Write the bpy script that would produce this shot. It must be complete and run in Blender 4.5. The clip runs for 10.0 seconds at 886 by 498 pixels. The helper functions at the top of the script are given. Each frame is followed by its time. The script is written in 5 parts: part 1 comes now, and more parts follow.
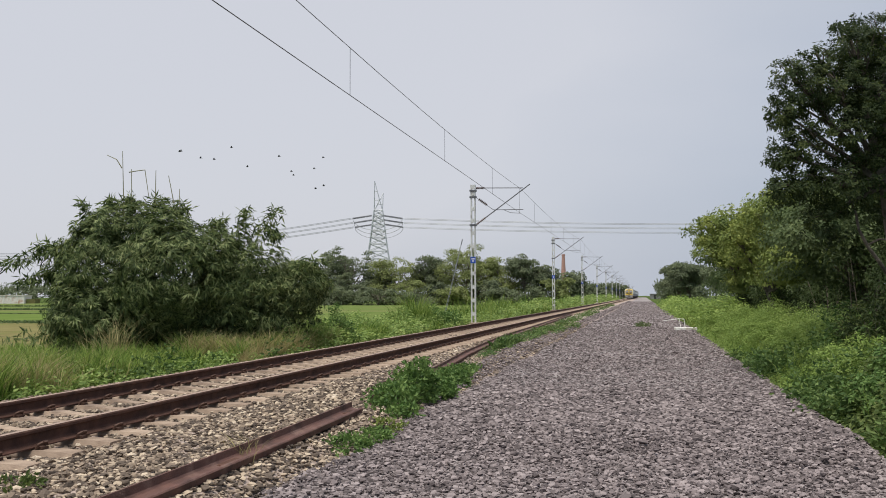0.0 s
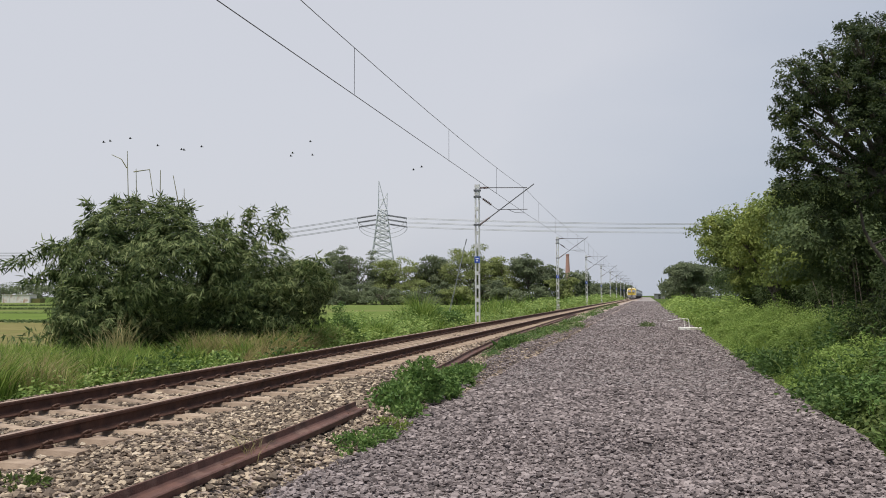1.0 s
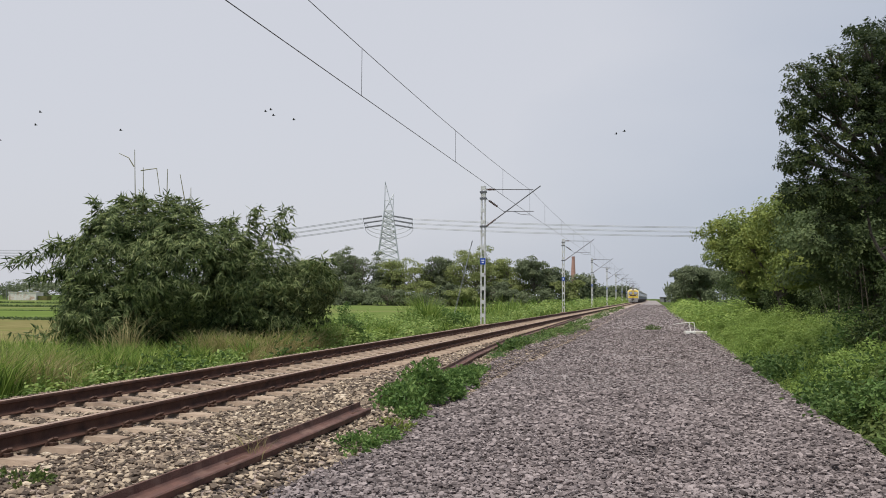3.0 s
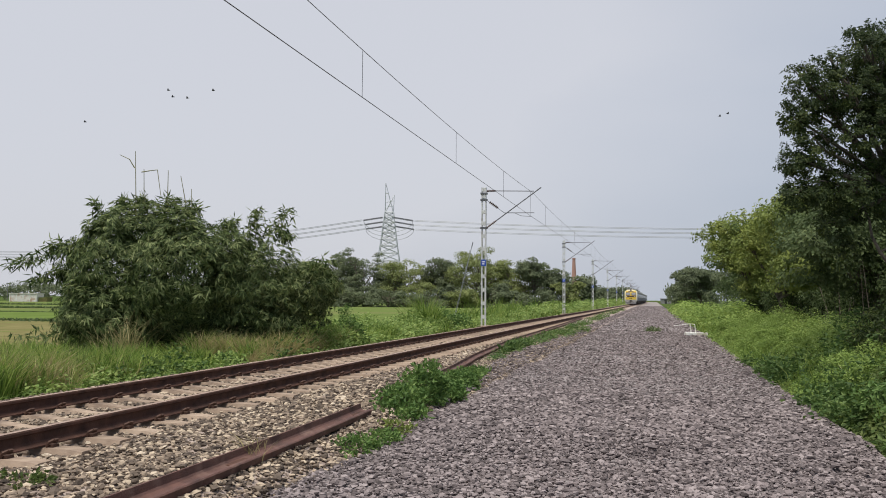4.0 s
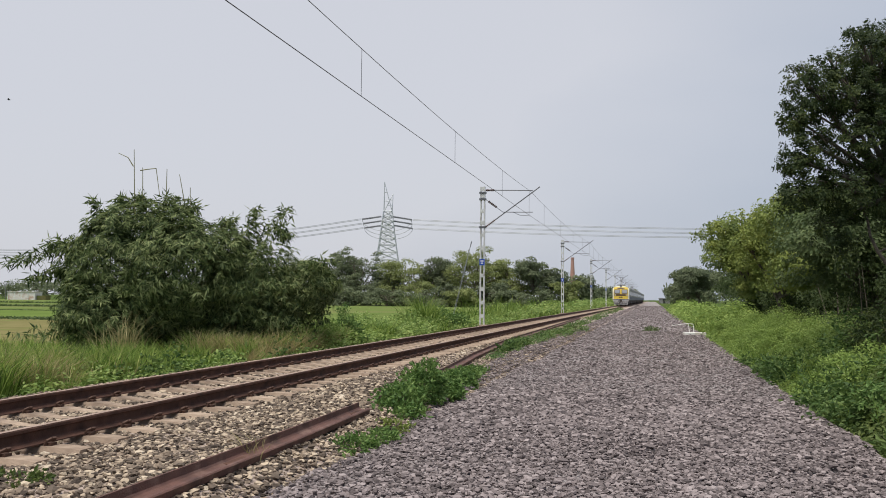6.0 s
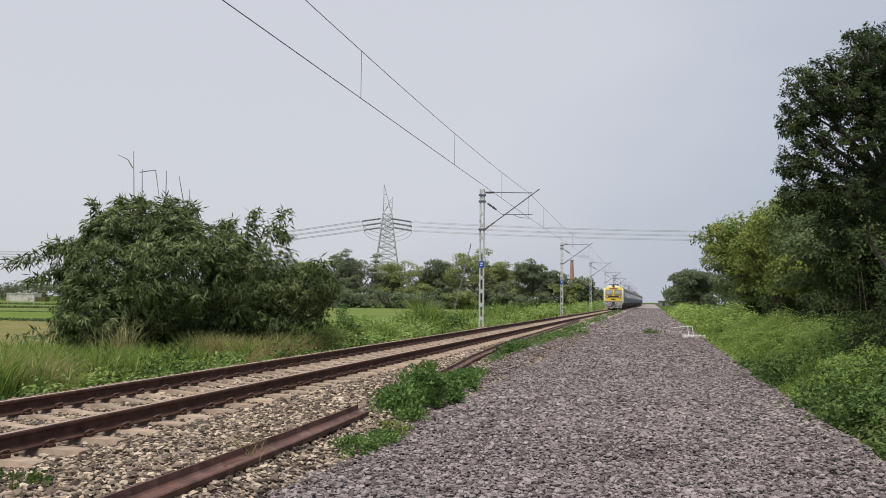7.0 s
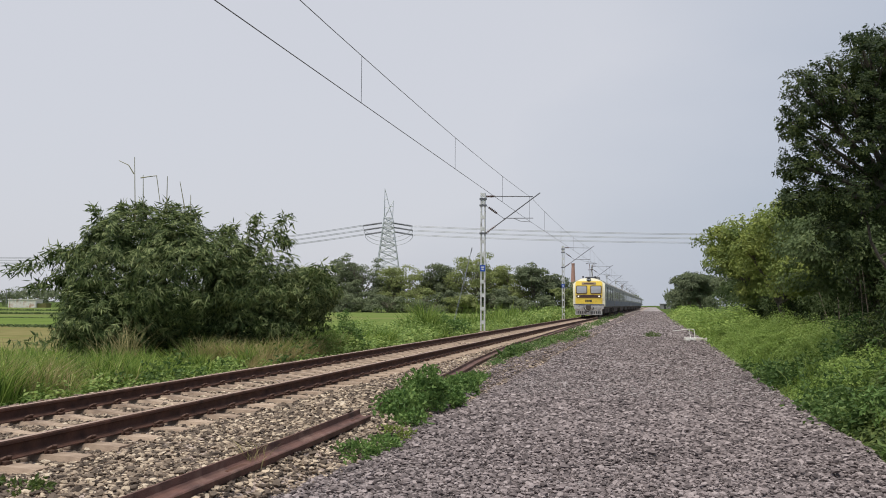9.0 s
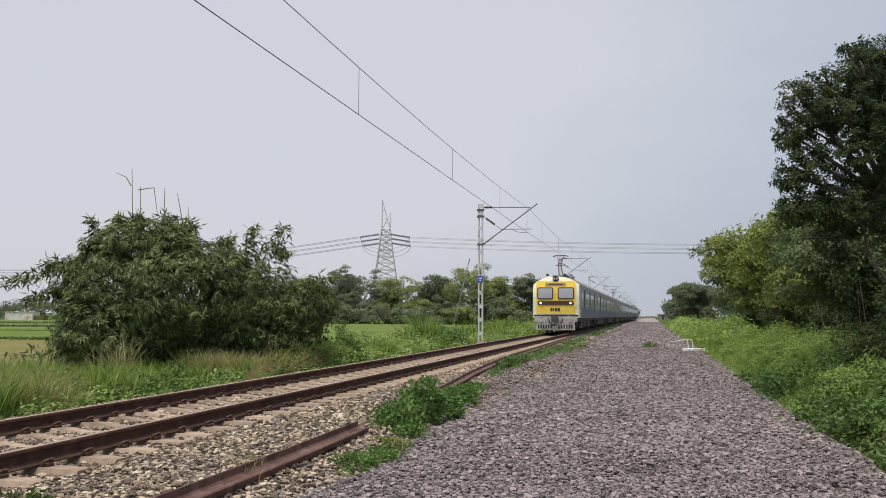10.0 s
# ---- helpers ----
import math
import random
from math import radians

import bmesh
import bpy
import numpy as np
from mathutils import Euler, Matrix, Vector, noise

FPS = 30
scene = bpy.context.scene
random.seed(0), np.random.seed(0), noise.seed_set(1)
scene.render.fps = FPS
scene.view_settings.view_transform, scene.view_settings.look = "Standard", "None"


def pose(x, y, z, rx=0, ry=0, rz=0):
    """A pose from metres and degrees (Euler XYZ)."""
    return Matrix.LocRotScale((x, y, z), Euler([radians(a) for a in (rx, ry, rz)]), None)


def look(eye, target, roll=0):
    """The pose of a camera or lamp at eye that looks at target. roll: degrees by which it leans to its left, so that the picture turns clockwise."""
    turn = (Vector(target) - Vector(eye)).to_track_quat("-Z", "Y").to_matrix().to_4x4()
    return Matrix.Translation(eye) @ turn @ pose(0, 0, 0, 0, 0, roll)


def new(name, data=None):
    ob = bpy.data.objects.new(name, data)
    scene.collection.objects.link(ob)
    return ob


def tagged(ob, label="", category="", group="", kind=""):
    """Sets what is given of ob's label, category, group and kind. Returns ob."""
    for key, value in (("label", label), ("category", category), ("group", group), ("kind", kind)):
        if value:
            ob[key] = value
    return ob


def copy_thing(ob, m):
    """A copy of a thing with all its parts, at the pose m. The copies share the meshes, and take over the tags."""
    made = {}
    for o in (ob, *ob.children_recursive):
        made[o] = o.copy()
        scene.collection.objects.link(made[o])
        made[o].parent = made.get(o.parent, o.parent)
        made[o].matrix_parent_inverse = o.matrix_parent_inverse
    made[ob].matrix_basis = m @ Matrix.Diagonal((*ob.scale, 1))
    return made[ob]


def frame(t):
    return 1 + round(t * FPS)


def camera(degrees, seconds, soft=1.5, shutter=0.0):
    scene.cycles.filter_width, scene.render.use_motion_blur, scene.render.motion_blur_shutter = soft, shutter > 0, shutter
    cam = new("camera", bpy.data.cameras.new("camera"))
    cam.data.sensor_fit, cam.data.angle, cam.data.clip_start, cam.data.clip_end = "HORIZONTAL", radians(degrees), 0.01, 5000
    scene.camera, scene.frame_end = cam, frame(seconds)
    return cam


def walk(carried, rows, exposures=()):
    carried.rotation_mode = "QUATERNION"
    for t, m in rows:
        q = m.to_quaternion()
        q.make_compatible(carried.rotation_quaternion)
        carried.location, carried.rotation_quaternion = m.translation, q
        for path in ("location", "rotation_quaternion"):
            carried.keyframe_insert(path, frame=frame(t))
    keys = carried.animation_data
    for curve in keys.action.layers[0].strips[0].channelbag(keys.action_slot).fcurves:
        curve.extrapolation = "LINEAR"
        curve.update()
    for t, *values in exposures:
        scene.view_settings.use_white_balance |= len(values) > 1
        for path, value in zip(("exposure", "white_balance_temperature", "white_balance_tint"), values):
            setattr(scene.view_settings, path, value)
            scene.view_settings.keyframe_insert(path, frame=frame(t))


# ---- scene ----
import itertools

# ---- camera and its walk ----
EYE = (0.0, 0.0, 1.60)
cam = camera(54.0, 10.0, soft=0.95)
TURNS = [
    (0.0, 93.094, 0.159, 12.949), (0.5, 93.085, 0.159, 13.111), (1.0, 93.076, 0.117, 13.219),
    (1.5, 93.071, 0.067, 13.336), (2.0, 93.082, -0.096, 13.459), (2.5, 93.098, -0.363, 13.508),
    (4.0, 93.257, -0.443, 13.605), (4.5, 93.201, -0.450, 13.605), (5.0, 93.187, -0.503, 13.601),
    (5.5, 93.175, -0.525, 13.551), (7.0, 93.348, -0.653, 13.467), (7.5, 93.396, -0.635, 13.498),
    (8.0, 93.419, -0.638, 13.530), (8.5, 93.493, -0.556, 13.555), (9.0, 93.617, -0.366, 13.556),
    (9.5, 93.953, -0.268, 13.495), (10.0, 94.351, -0.195, 13.409)]
walk(cam, [(t, pose(*EYE, rx, ry, rz)) for t, rx, ry, rz in TURNS])

# ---- world and sun: a bright, hazy monsoon overcast ----
SUN_ELEV, SUN_TURN = radians(74), radians(-160)
world = bpy.data.worlds.new("world")
scene.world = world
world.use_nodes = True
wn, wl = world.node_tree.nodes, world.node_tree.links
wn.clear()
w_out = wn.new("ShaderNodeOutputWorld")
w_sky = wn.new("ShaderNodeTexSky")
w_sky.sky_type = "NISHITA"
w_sky.sun_disc = False
w_sky.sun_elevation, w_sky.sun_rotation = SUN_ELEV, SUN_TURN
w_sky.dust_density = 4.0
w_bg1 = wn.new("ShaderNodeBackground")
w_bg1.inputs["Strength"].default_value = 0.10
wl.new(w_sky.outputs[0], w_bg1.inputs["Color"])
w_co = wn.new("ShaderNodeTexCoord")
w_dot = wn.new("ShaderNodeVectorMath")
w_dot.operation = "DOT_PRODUCT"
w_dot.inputs[1].default_value = (-0.62, 0.66, 0.42)
w_noise = wn.new("ShaderNodeTexNoise")
w_noise.inputs["Scale"].default_value = 2.2
w_noise.inputs["Detail"].default_value = 4.0
w_noise.inputs["Roughness"].default_value = 0.45
w_map = wn.new("ShaderNodeMapping")
w_map.inputs["Scale"].default_value = (1, 1, 2.4)
wl.new(w_co.outputs["Generated"], w_dot.inputs[0])
wl.new(w_co.outputs["Generated"], w_map.inputs["Vector"])
wl.new(w_map.outputs[0], w_noise.inputs["Vector"])
w_add = wn.new("ShaderNodeMath")
w_add.operation = "MULTIPLY_ADD"
w_add.inputs[1].default_value = 0.34
wl.new(w_noise.outputs["Fac"], w_add.inputs[0])
wl.new(w_dot.outputs["Value"], w_add.inputs[2])
w_ramp = wn.new("ShaderNodeValToRGB")
w_ramp.color_ramp.elements[0].position, w_ramp.color_ramp.elements[0].color = 0.52, (0.355, 0.437, 0.57, 1)
w_ramp.color_ramp.elements[1].position, w_ramp.color_ramp.elements[1].color = 1.07, (0.70, 0.715, 0.775, 1)
wl.new(w_add.outputs[0], w_ramp.inputs["Fac"])
w_bg2 = wn.new("ShaderNodeBackground")
w_bg2.inputs["Strength"].default_value = 1.0
wl.new(w_ramp.outputs["Color"], w_bg2.inputs["Color"])
w_mix = wn.new("ShaderNodeMixShader")
w_mix.inputs[0].default_value = 0.85
wl.new(w_bg1.outputs[0], w_mix.inputs[1])
wl.new(w_bg2.outputs[0], w_mix.inputs[2])
wl.new(w_mix.outputs[0], w_out.inputs["Surface"])

sun_data = bpy.data.lights.new("sun", "SUN")
sun_data.energy, sun_data.angle, sun_data.color = 4.5, radians(45), (1.0, 0.95, 0.86)
sun = new("sun", sun_data)
sun_way = Vector((math.sin(SUN_TURN) * math.cos(SUN_ELEV), math.cos(SUN_TURN) * math.cos(SUN_ELEV), math.sin(SUN_ELEV)))
sun.matrix_world = look(sun_way * 60, (0, 0, 0))
scene.view_settings.exposure = 0.0


# ---- materials ----
def material(name, stops, scale=8.0, rough=0.8, metal=0.0, bump=0.3, bump_scale=60.0, island=0.0, objrand=0.0, leaf=0.0,
             stain=None, stain_scale=1.5, stain_at=(0.5, 0.65), gloss=0.5):
    """stops: (position, colour) of the main variation; island or objrand mix a random value per piece into it."""
    m = bpy.data.materials.new(name)
    m.use_nodes = True
    n, k = m.node_tree.nodes, m.node_tree.links
    n.clear()
    out = n.new("ShaderNodeOutputMaterial")
    b = n.new("ShaderNodeBsdfPrincipled")
    b.inputs["Roughness"].default_value, b.inputs["Metallic"].default_value = rough, metal
    b.inputs["Specular IOR Level"].default_value = gloss
    co = n.new("ShaderNodeTexCoord")
    ns = n.new("ShaderNodeTexNoise")
    ns.inputs["Scale"].default_value, ns.inputs["Detail"].default_value = scale, 6.0
    k.new(co.outputs["Object"], ns.inputs["Vector"])
    fac = ns.outputs["Fac"]
    for amount, kind in ((island, "geo"), (objrand, "obj")):
        if amount:
            src = n.new("ShaderNodeNewGeometry") if kind == "geo" else n.new("ShaderNodeObjectInfo")
            mx = n.new("ShaderNodeMix")
            mx.inputs[0].default_value = amount
            k.new(fac, mx.inputs[2])
            k.new(src.outputs["Random Per Island" if kind == "geo" else "Random"], mx.inputs[3])
            fac = mx.outputs[0]
    ramp = n.new("ShaderNodeValToRGB")
    els = ramp.color_ramp.elements
    while len(els) < len(stops):
        els.new(0.5)
    for e, (p, c) in zip(els, stops):
        e.position, e.color = p, (*c, 1)
    k.new(fac, ramp.inputs["Fac"])
    colour = ramp.outputs["Color"]
    if stain:
        s2 = n.new("ShaderNodeTexNoise")
        s2.inputs["Scale"].default_value, s2.inputs["Detail"].default_value = stain_scale, 5.0
        k.new(co.outputs["Object"], s2.inputs["Vector"])
        r2 = n.new("ShaderNodeMapRange")
        r2.inputs["From Min"].default_value, r2.inputs["From Max"].default_value = stain_at
        k.new(s2.outputs["Fac"], r2.inputs["Value"])
        mx = n.new("ShaderNodeMix")
        mx.data_type = "RGBA"
        k.new(r2.outputs[0], mx.inputs["Factor"])
        k.new(colour, mx.inputs[6])
        mx.inputs[7].default_value = (*stain, 1)
        colour = mx.outputs[2]
    k.new(colour, b.inputs["Base Color"])
    if bump:
        bn = n.new("ShaderNodeTexNoise")
        bn.inputs["Scale"].default_value, bn.inputs["Detail"].default_value = bump_scale, 4.0
        k.new(co.outputs["Object"], bn.inputs["Vector"])
        bp = n.new("ShaderNodeBump")
        bp.inputs["Strength"].default_value, bp.inputs["Distance"].default_value = bump, 0.02
        k.new(bn.outputs["Fac"], bp.inputs["Height"])
        k.new(bp.outputs["Normal"], b.inputs["Normal"])
    end = b.outputs[0]
    if leaf:
        tr = n.new("ShaderNodeBsdfTranslucent")
        k.new(colour, tr.inputs["Color"])
        ms = n.new("ShaderNodeMixShader")
        ms.inputs[0].default_value = leaf
        k.new(end, ms.inputs[1])
        k.new(tr.outputs[0], ms.inputs[2])
        end = ms.outputs[0]
    k.new(end, out.inputs["Surface"])
    return m


def plain(name, c, rough=0.6, metal=0.0, var=0.12, scale=12.0, **kw):
    lo, hi = [x * (1 - var) for x in c], [min(1, x * (1 + var)) for x in c]
    return material(name, ((0.3, lo), (0.7, hi)), scale=scale, rough=rough, metal=metal, **kw)


def leaf_mat(name, dark, mid, light, leaf=0.35, scale=1.2, island=0.45):
    return material(name, ((0.22, dark), (0.5, mid), (0.78, light)), scale=scale, rough=0.6, bump=0, island=island, leaf=leaf, gloss=0.25)


M_GROUND = material("earth_and_grass", ((0.3, (0.035, 0.06, 0.018)), (0.6, (0.07, 0.11, 0.03)), (0.8, (0.10, 0.11, 0.05))), scale=0.9,
                    bump=0.6, bump_scale=14, stain=(0.13, 0.12, 0.06), stain_scale=0.15, stain_at=(0.52, 0.7), rough=1.0, gloss=0.0)
M_PADDY = material("young_paddy", ((0.3, (0.090, 0.130, 0.036)), (0.7, (0.135, 0.170, 0.056))), scale=0.12, bump=0.5, bump_scale=9,
                   stain=(0.15, 0.155, 0.065), stain_scale=0.05, rough=1.0, gloss=0.0)
M_PADDY2 = material("bright_paddy", ((0.3, (0.088, 0.132, 0.034)), (0.7, (0.125, 0.170, 0.048))), scale=0.2, bump=0.5, bump_scale=9, rough=1.0, gloss=0.0)
M_STUBBLE = material("dry_stubble", ((0.3, (0.128, 0.118, 0.050)), (0.7, (0.190, 0.170, 0.078))), scale=0.7, bump=0.6, bump_scale=9,
                     stain=(0.13, 0.16, 0.05), stain_scale=0.3, stain_at=(0.55, 0.75), rough=1.0, gloss=0.0)
M_GRAVELBED = material("gravel_bed", ((0.3, (0.11, 0.094, 0.093)), (0.5, (0.235, 0.204, 0.202)), (0.7, (0.35, 0.31, 0.305))), scale=16,
                       bump=1.0, bump_scale=20, stain=(0.15, 0.130, 0.127), stain_scale=0.8, stain_at=(0.5, 0.75))
M_GRAVEL = material("crushed_grey_stone", ((0.0, (0.036, 0.029, 0.029)), (0.42, (0.148, 0.122, 0.121)), (0.75, (0.252, 0.211, 0.209)), (1.0, (0.38, 0.328, 0.322))), scale=1.2,
                    bump=0.5, bump_scale=45, island=0.75, rough=0.9, gloss=0.3)
M_BALLASTBED = material("ballast_bed", ((0.25, (0.13, 0.097, 0.080)), (0.5, (0.30, 0.235, 0.20)), (0.75, (0.43, 0.35, 0.305))), scale=14,
                        bump=1.0, bump_scale=18, stain=(0.27, 0.20, 0.165), stain_scale=0.7)
M_BALLAST = material("dusty_track_ballast", ((0.0, (0.030, 0.022, 0.018)), (0.35, (0.115, 0.088, 0.068)), (0.62, (0.26, 0.20, 0.150)), (0.85, (0.47, 0.38, 0.28)), (1.0, (0.60, 0.53, 0.44))), scale=1.5,
                     bump=0.5, bump_scale=45, island=0.8, rough=0.9, gloss=0.3)
M_RAIL = material("rusty_rail_steel", ((0.3, (0.044, 0.022, 0.016)), (0.7, (0.120, 0.058, 0.041))), scale=5, rough=0.75, metal=0.0, bump=0.4, bump_scale=80, gloss=0.25,
                  stain=(0.075, 0.035, 0.024), stain_scale=3)
M_RAILHEAD = material("worn_rail_head", ((0.3, (0.30, 0.20, 0.155)), (0.7, (0.46, 0.335, 0.26))), scale=6, rough=0.5, metal=0.5, bump=0.15, bump_scale=60)
M_OLDRAIL = material("weathered_loose_rail", ((0.3, (0.050, 0.021, 0.016)), (0.7, (0.135, 0.060, 0.045))), scale=4, rough=0.7, metal=0.0, bump=0.5, bump_scale=70,
                     stain=(0.155, 0.088, 0.068), stain_scale=5.0, stain_at=(0.52, 0.7))
M_SLEEPER = material("dusty_concrete", ((0.3, (0.22, 0.158, 0.115)), (0.7, (0.365, 0.275, 0.205))), scale=7, rough=0.9, bump=0.5, bump_scale=60, objrand=0.3,
                     stain=(0.14, 0.10, 0.078), stain_scale=4, stain_at=(0.52, 0.75))
M_CLIP = plain("rusted_clip", (0.085, 0.045, 0.032), 0.7, 0.4)
M_MAST = material("galvanised_mast", ((0.3, (0.55, 0.55, 0.53)), (0.7, (0.75, 0.75, 0.73))), scale=6, rough=0.6, metal=0.2, bump=0.15,
                  stain=(0.28, 0.24, 0.20), stain_scale=3, stain_at=(0.55, 0.75))
M_TUBE = plain("grey_tube", (0.16, 0.16, 0.17), 0.5, 0.5)
M_INSUL = plain("brown_porcelain", (0.10, 0.06, 0.05), 0.25)
M_WIRE = plain("copper_wire", (0.10, 0.095, 0.10), 0.5, 0.5, bump=0)
M_LINE = plain("aluminium_line", (0.30, 0.31, 0.33), 0.5, 0.3, bump=0)
M_BLUE = plain("blue_enamel", (0.03, 0.09, 0.45), 0.35)
M_WHITE = plain("white_paint", (0.75, 0.74, 0.70), 0.6, bump=0.1, stain=(0.5, 0.45, 0.38), stain_scale=4)
# tower grey is lightened: the haze before it is mixed into the colour
M_TOWER = plain("hazed_tower_steel", (0.50, 0.52, 0.54), 0.6, 0.3)
M_BRICK = material("kiln_brick", ((0.3, (0.36, 0.19, 0.15)), (0.7, (0.48, 0.28, 0.23))), scale=1.5, rough=0.9)
M_PLASTER = material("stained_whitewash", ((0.35, (0.70, 0.64, 0.59)), (0.7, (0.84, 0.81, 0.77))), scale=0.5, rough=0.9,
                     stain=(0.50, 0.34, 0.26), stain_scale=0.55, stain_at=(0.48, 0.64))
M_DARK = plain("dark_opening", (0.03, 0.03, 0.03), 0.7)
M_BARK = material("grey_brown_bark", ((0.3, (0.07, 0.055, 0.042)), (0.7, (0.17, 0.14, 0.11))), scale=9, rough=0.95, bump=0.9, bump_scale=25)
M_CULM = material("bamboo_culm", ((0.3, (0.14, 0.15, 0.06)), (0.7, (0.27, 0.24, 0.12))), scale=5, rough=0.6)
L_BAMBOO = leaf_mat("bamboo_leaf", (0.028, 0.050, 0.016), (0.108, 0.152, 0.048), (0.29, 0.33, 0.14), island=0.55)
L_NEEM = leaf_mat("dark_tree_leaf", (0.018, 0.034, 0.012), (0.040, 0.062, 0.019), (0.125, 0.150, 0.038), scale=2.0, island=0.25)
L_MID = leaf_mat("yellow_green_leaf", (0.062, 0.105, 0.030), (0.200, 0.248, 0.060), (0.37, 0.395, 0.105), scale=0.9, island=0.15)
L_SCRUB = leaf_mat("scrub_leaf", (0.046, 0.074, 0.028), (0.102, 0.143, 0.054), (0.19, 0.23, 0.09), island=0.2)
# far leaves: distance haze is put into these paler, greyer colours
L_FAR = leaf_mat("far_leaf_dark_hazed", (0.090, 0.112, 0.062), (0.150, 0.180, 0.098), (0.205, 0.235, 0.125), scale=0.25, island=0.15)
L_FAR2 = leaf_mat("far_leaf_light_hazed", (0.135, 0.165, 0.060), (0.225, 0.260, 0.092), (0.31, 0.335, 0.13), scale=0.25, island=0.15)
L_WEED = leaf_mat("lush_weed_leaf", (0.030, 0.058, 0.013), (0.082, 0.122, 0.031), (0.185, 0.228, 0.066), 0.4, scale=1.1, island=0.35)
L_WEED2 = leaf_mat("deep_green_weed_leaf", (0.032, 0.070, 0.018), (0.080, 0.140, 0.036), (0.178, 0.25, 0.075), 0.35, island=0.4)
L_GRASS = leaf_mat("green_grass_blade", (0.055, 0.105, 0.017), (0.165, 0.260, 0.046), (0.34, 0.405, 0.105), 0.42, scale=1.1, island=0.55)
L_STRAW = leaf_mat("straw_grass_blade", (0.19, 0.165, 0.07), (0.35, 0.30, 0.135), (0.52, 0.45, 0.23), 0.35)
L_CLUMP = leaf_mat("clump_weed_leaf", (0.038, 0.084, 0.021), (0.106, 0.188, 0.048), (0.235, 0.33, 0.098), 0.35, scale=3.0, island=0.3)
L_CREEP = leaf_mat("creeper_leaf", (0.085, 0.145, 0.032), (0.200, 0.295, 0.075), (0.36, 0.43, 0.14), 0.4, scale=0.8, island=0.4)
L_BANK = leaf_mat("bank_weed_leaf", (0.082, 0.146, 0.029), (0.215, 0.308, 0.070), (0.38, 0.45, 0.135), 0.4, scale=0.6, island=0.26)
M_YELLOW = plain("train_yellow", (0.84, 0.60, 0.085), 0.35, var=0.06, bump=0.05, stain=(0.55, 0.38, 0.08), stain_scale=1.6, stain_at=(0.58, 0.8))
M_CREAM = plain("train_cream", (0.78, 0.74, 0.56), 0.4, var=0.06, bump=0.05, stain=(0.5, 0.46, 0.36), stain_scale=1.4, stain_at=(0.55, 0.8))
M_SIDE = plain("train_grey", (0.25, 0.25, 0.225), 0.45, var=0.08, bump=0.05, stain=(0.19, 0.18, 0.17), stain_scale=1.0)
M_SIDEBLUE = plain("train_slate_blue", (0.062, 0.075, 0.13), 0.45, var=0.1, bump=0.05, stain=(0.11, 0.10, 0.10), stain_scale=1.0)
M_SIDELIGHT = plain("train_pale_band", (0.42, 0.43, 0.38), 0.45, var=0.08, bump=0.05)
M_ROOF = plain("train_roof", (0.27, 0.267, 0.255), 0.7, var=0.15, stain=(0.15, 0.12, 0.1), stain_scale=1.2)
M_UNDER = plain("underframe_grime", (0.072, 0.060, 0.053), 0.8, var=0.25)
M_FRAME = plain("black_rubber", (0.025, 0.025, 0.027), 0.5)
M_LAMPBAND = plain("dark_maroon_band", (0.075, 0.04, 0.035), 0.4)
M_BOARD = plain("destination_board", (0.30, 0.21, 0.13), 0.5)
M_BUFFER = plain("grey_buffer_beam", (0.42, 0.42, 0.42), 0.5, var=0.2, stain=(0.25, 0.22, 0.2), stain_scale=3)
M_NAVY = plain("navy_stripe", (0.02, 0.025, 0.10), 0.45)


def glass_mat(name, c, rough):
    m = bpy.data.materials.new(name)
    m.use_nodes = True
    b = m.node_tree.nodes["Principled BSDF"]
    b.inputs["Base Color"].default_value = (*c, 1)
    b.inputs["Roughness"].default_value = rough
    b.inputs["Specular IOR Level"].default_value = 1.0
    b.inputs["Coat Weight"].default_value = 1.0
    b.inputs["Coat Roughness"].default_value = 0.03
    return m


M_SCREEN = glass_mat("windscreen_glass", (0.40, 0.40, 0.42), 0.08)
M_SIDEGLASS = glass_mat("tinted_side_glass", (0.05, 0.055, 0.058), 0.12)


def glow_mat(name, c, strength):
    m = bpy.data.materials.new(name)
    m.use_nodes = True
    b = m.node_tree.nodes["Principled BSDF"]
    b.inputs["Base Color"].default_value = (*c, 1)
    b.inputs["Emission Color"].default_value = (*c, 1)
    b.inputs["Emission Strength"].default_value = strength
    return m


M_LAMP = glow_mat("lit_lamp_lens", (1.0, 0.93, 0.75), 0.5)
M_BIRD = plain("dark_plumage", (0.05, 0.05, 0.055), 0.8)


# ---- mesh helpers ----
def mesh_np(name, verts, faces, mat):
    """A mesh from arrays: verts (n, 3), faces (m, k)."""
    me = bpy.data.meshes.new(name)
    verts, faces = np.asarray(verts, np.float32), np.asarray(faces, np.int32)
    k = faces.shape[1]
    me.vertices.add(len(verts))
    me.vertices.foreach_set("co", verts.ravel())
    me.loops.add(faces.size)
    me.loops.foreach_set("vertex_index", faces.ravel())
    me.polygons.add(len(faces))
    me.polygons.foreach_set("loop_start", np.arange(0, faces.size, k, dtype=np.int32))
    me.update(calc_edges=True)
    me.materials.append(mat)
    me.shade_flat()
    return me


def mesh_bm(name, bm, mat):
    bmesh.ops.recalc_face_normals(bm, faces=bm.faces)
    me = bpy.data.meshes.new(name)
    bm.to_mesh(me)
    bm.free()
    me.materials.append(mat)
    return me


def part(name, bm, mat, parent=None, label=""):
    ob = new(name, mesh_bm(name, bm, mat))
    ob.parent = parent
    return tagged(ob, label)


def part_me(name, me, parent=None, label=""):
    ob = new(name, me)
    ob.parent = parent
    return tagged(ob, label)


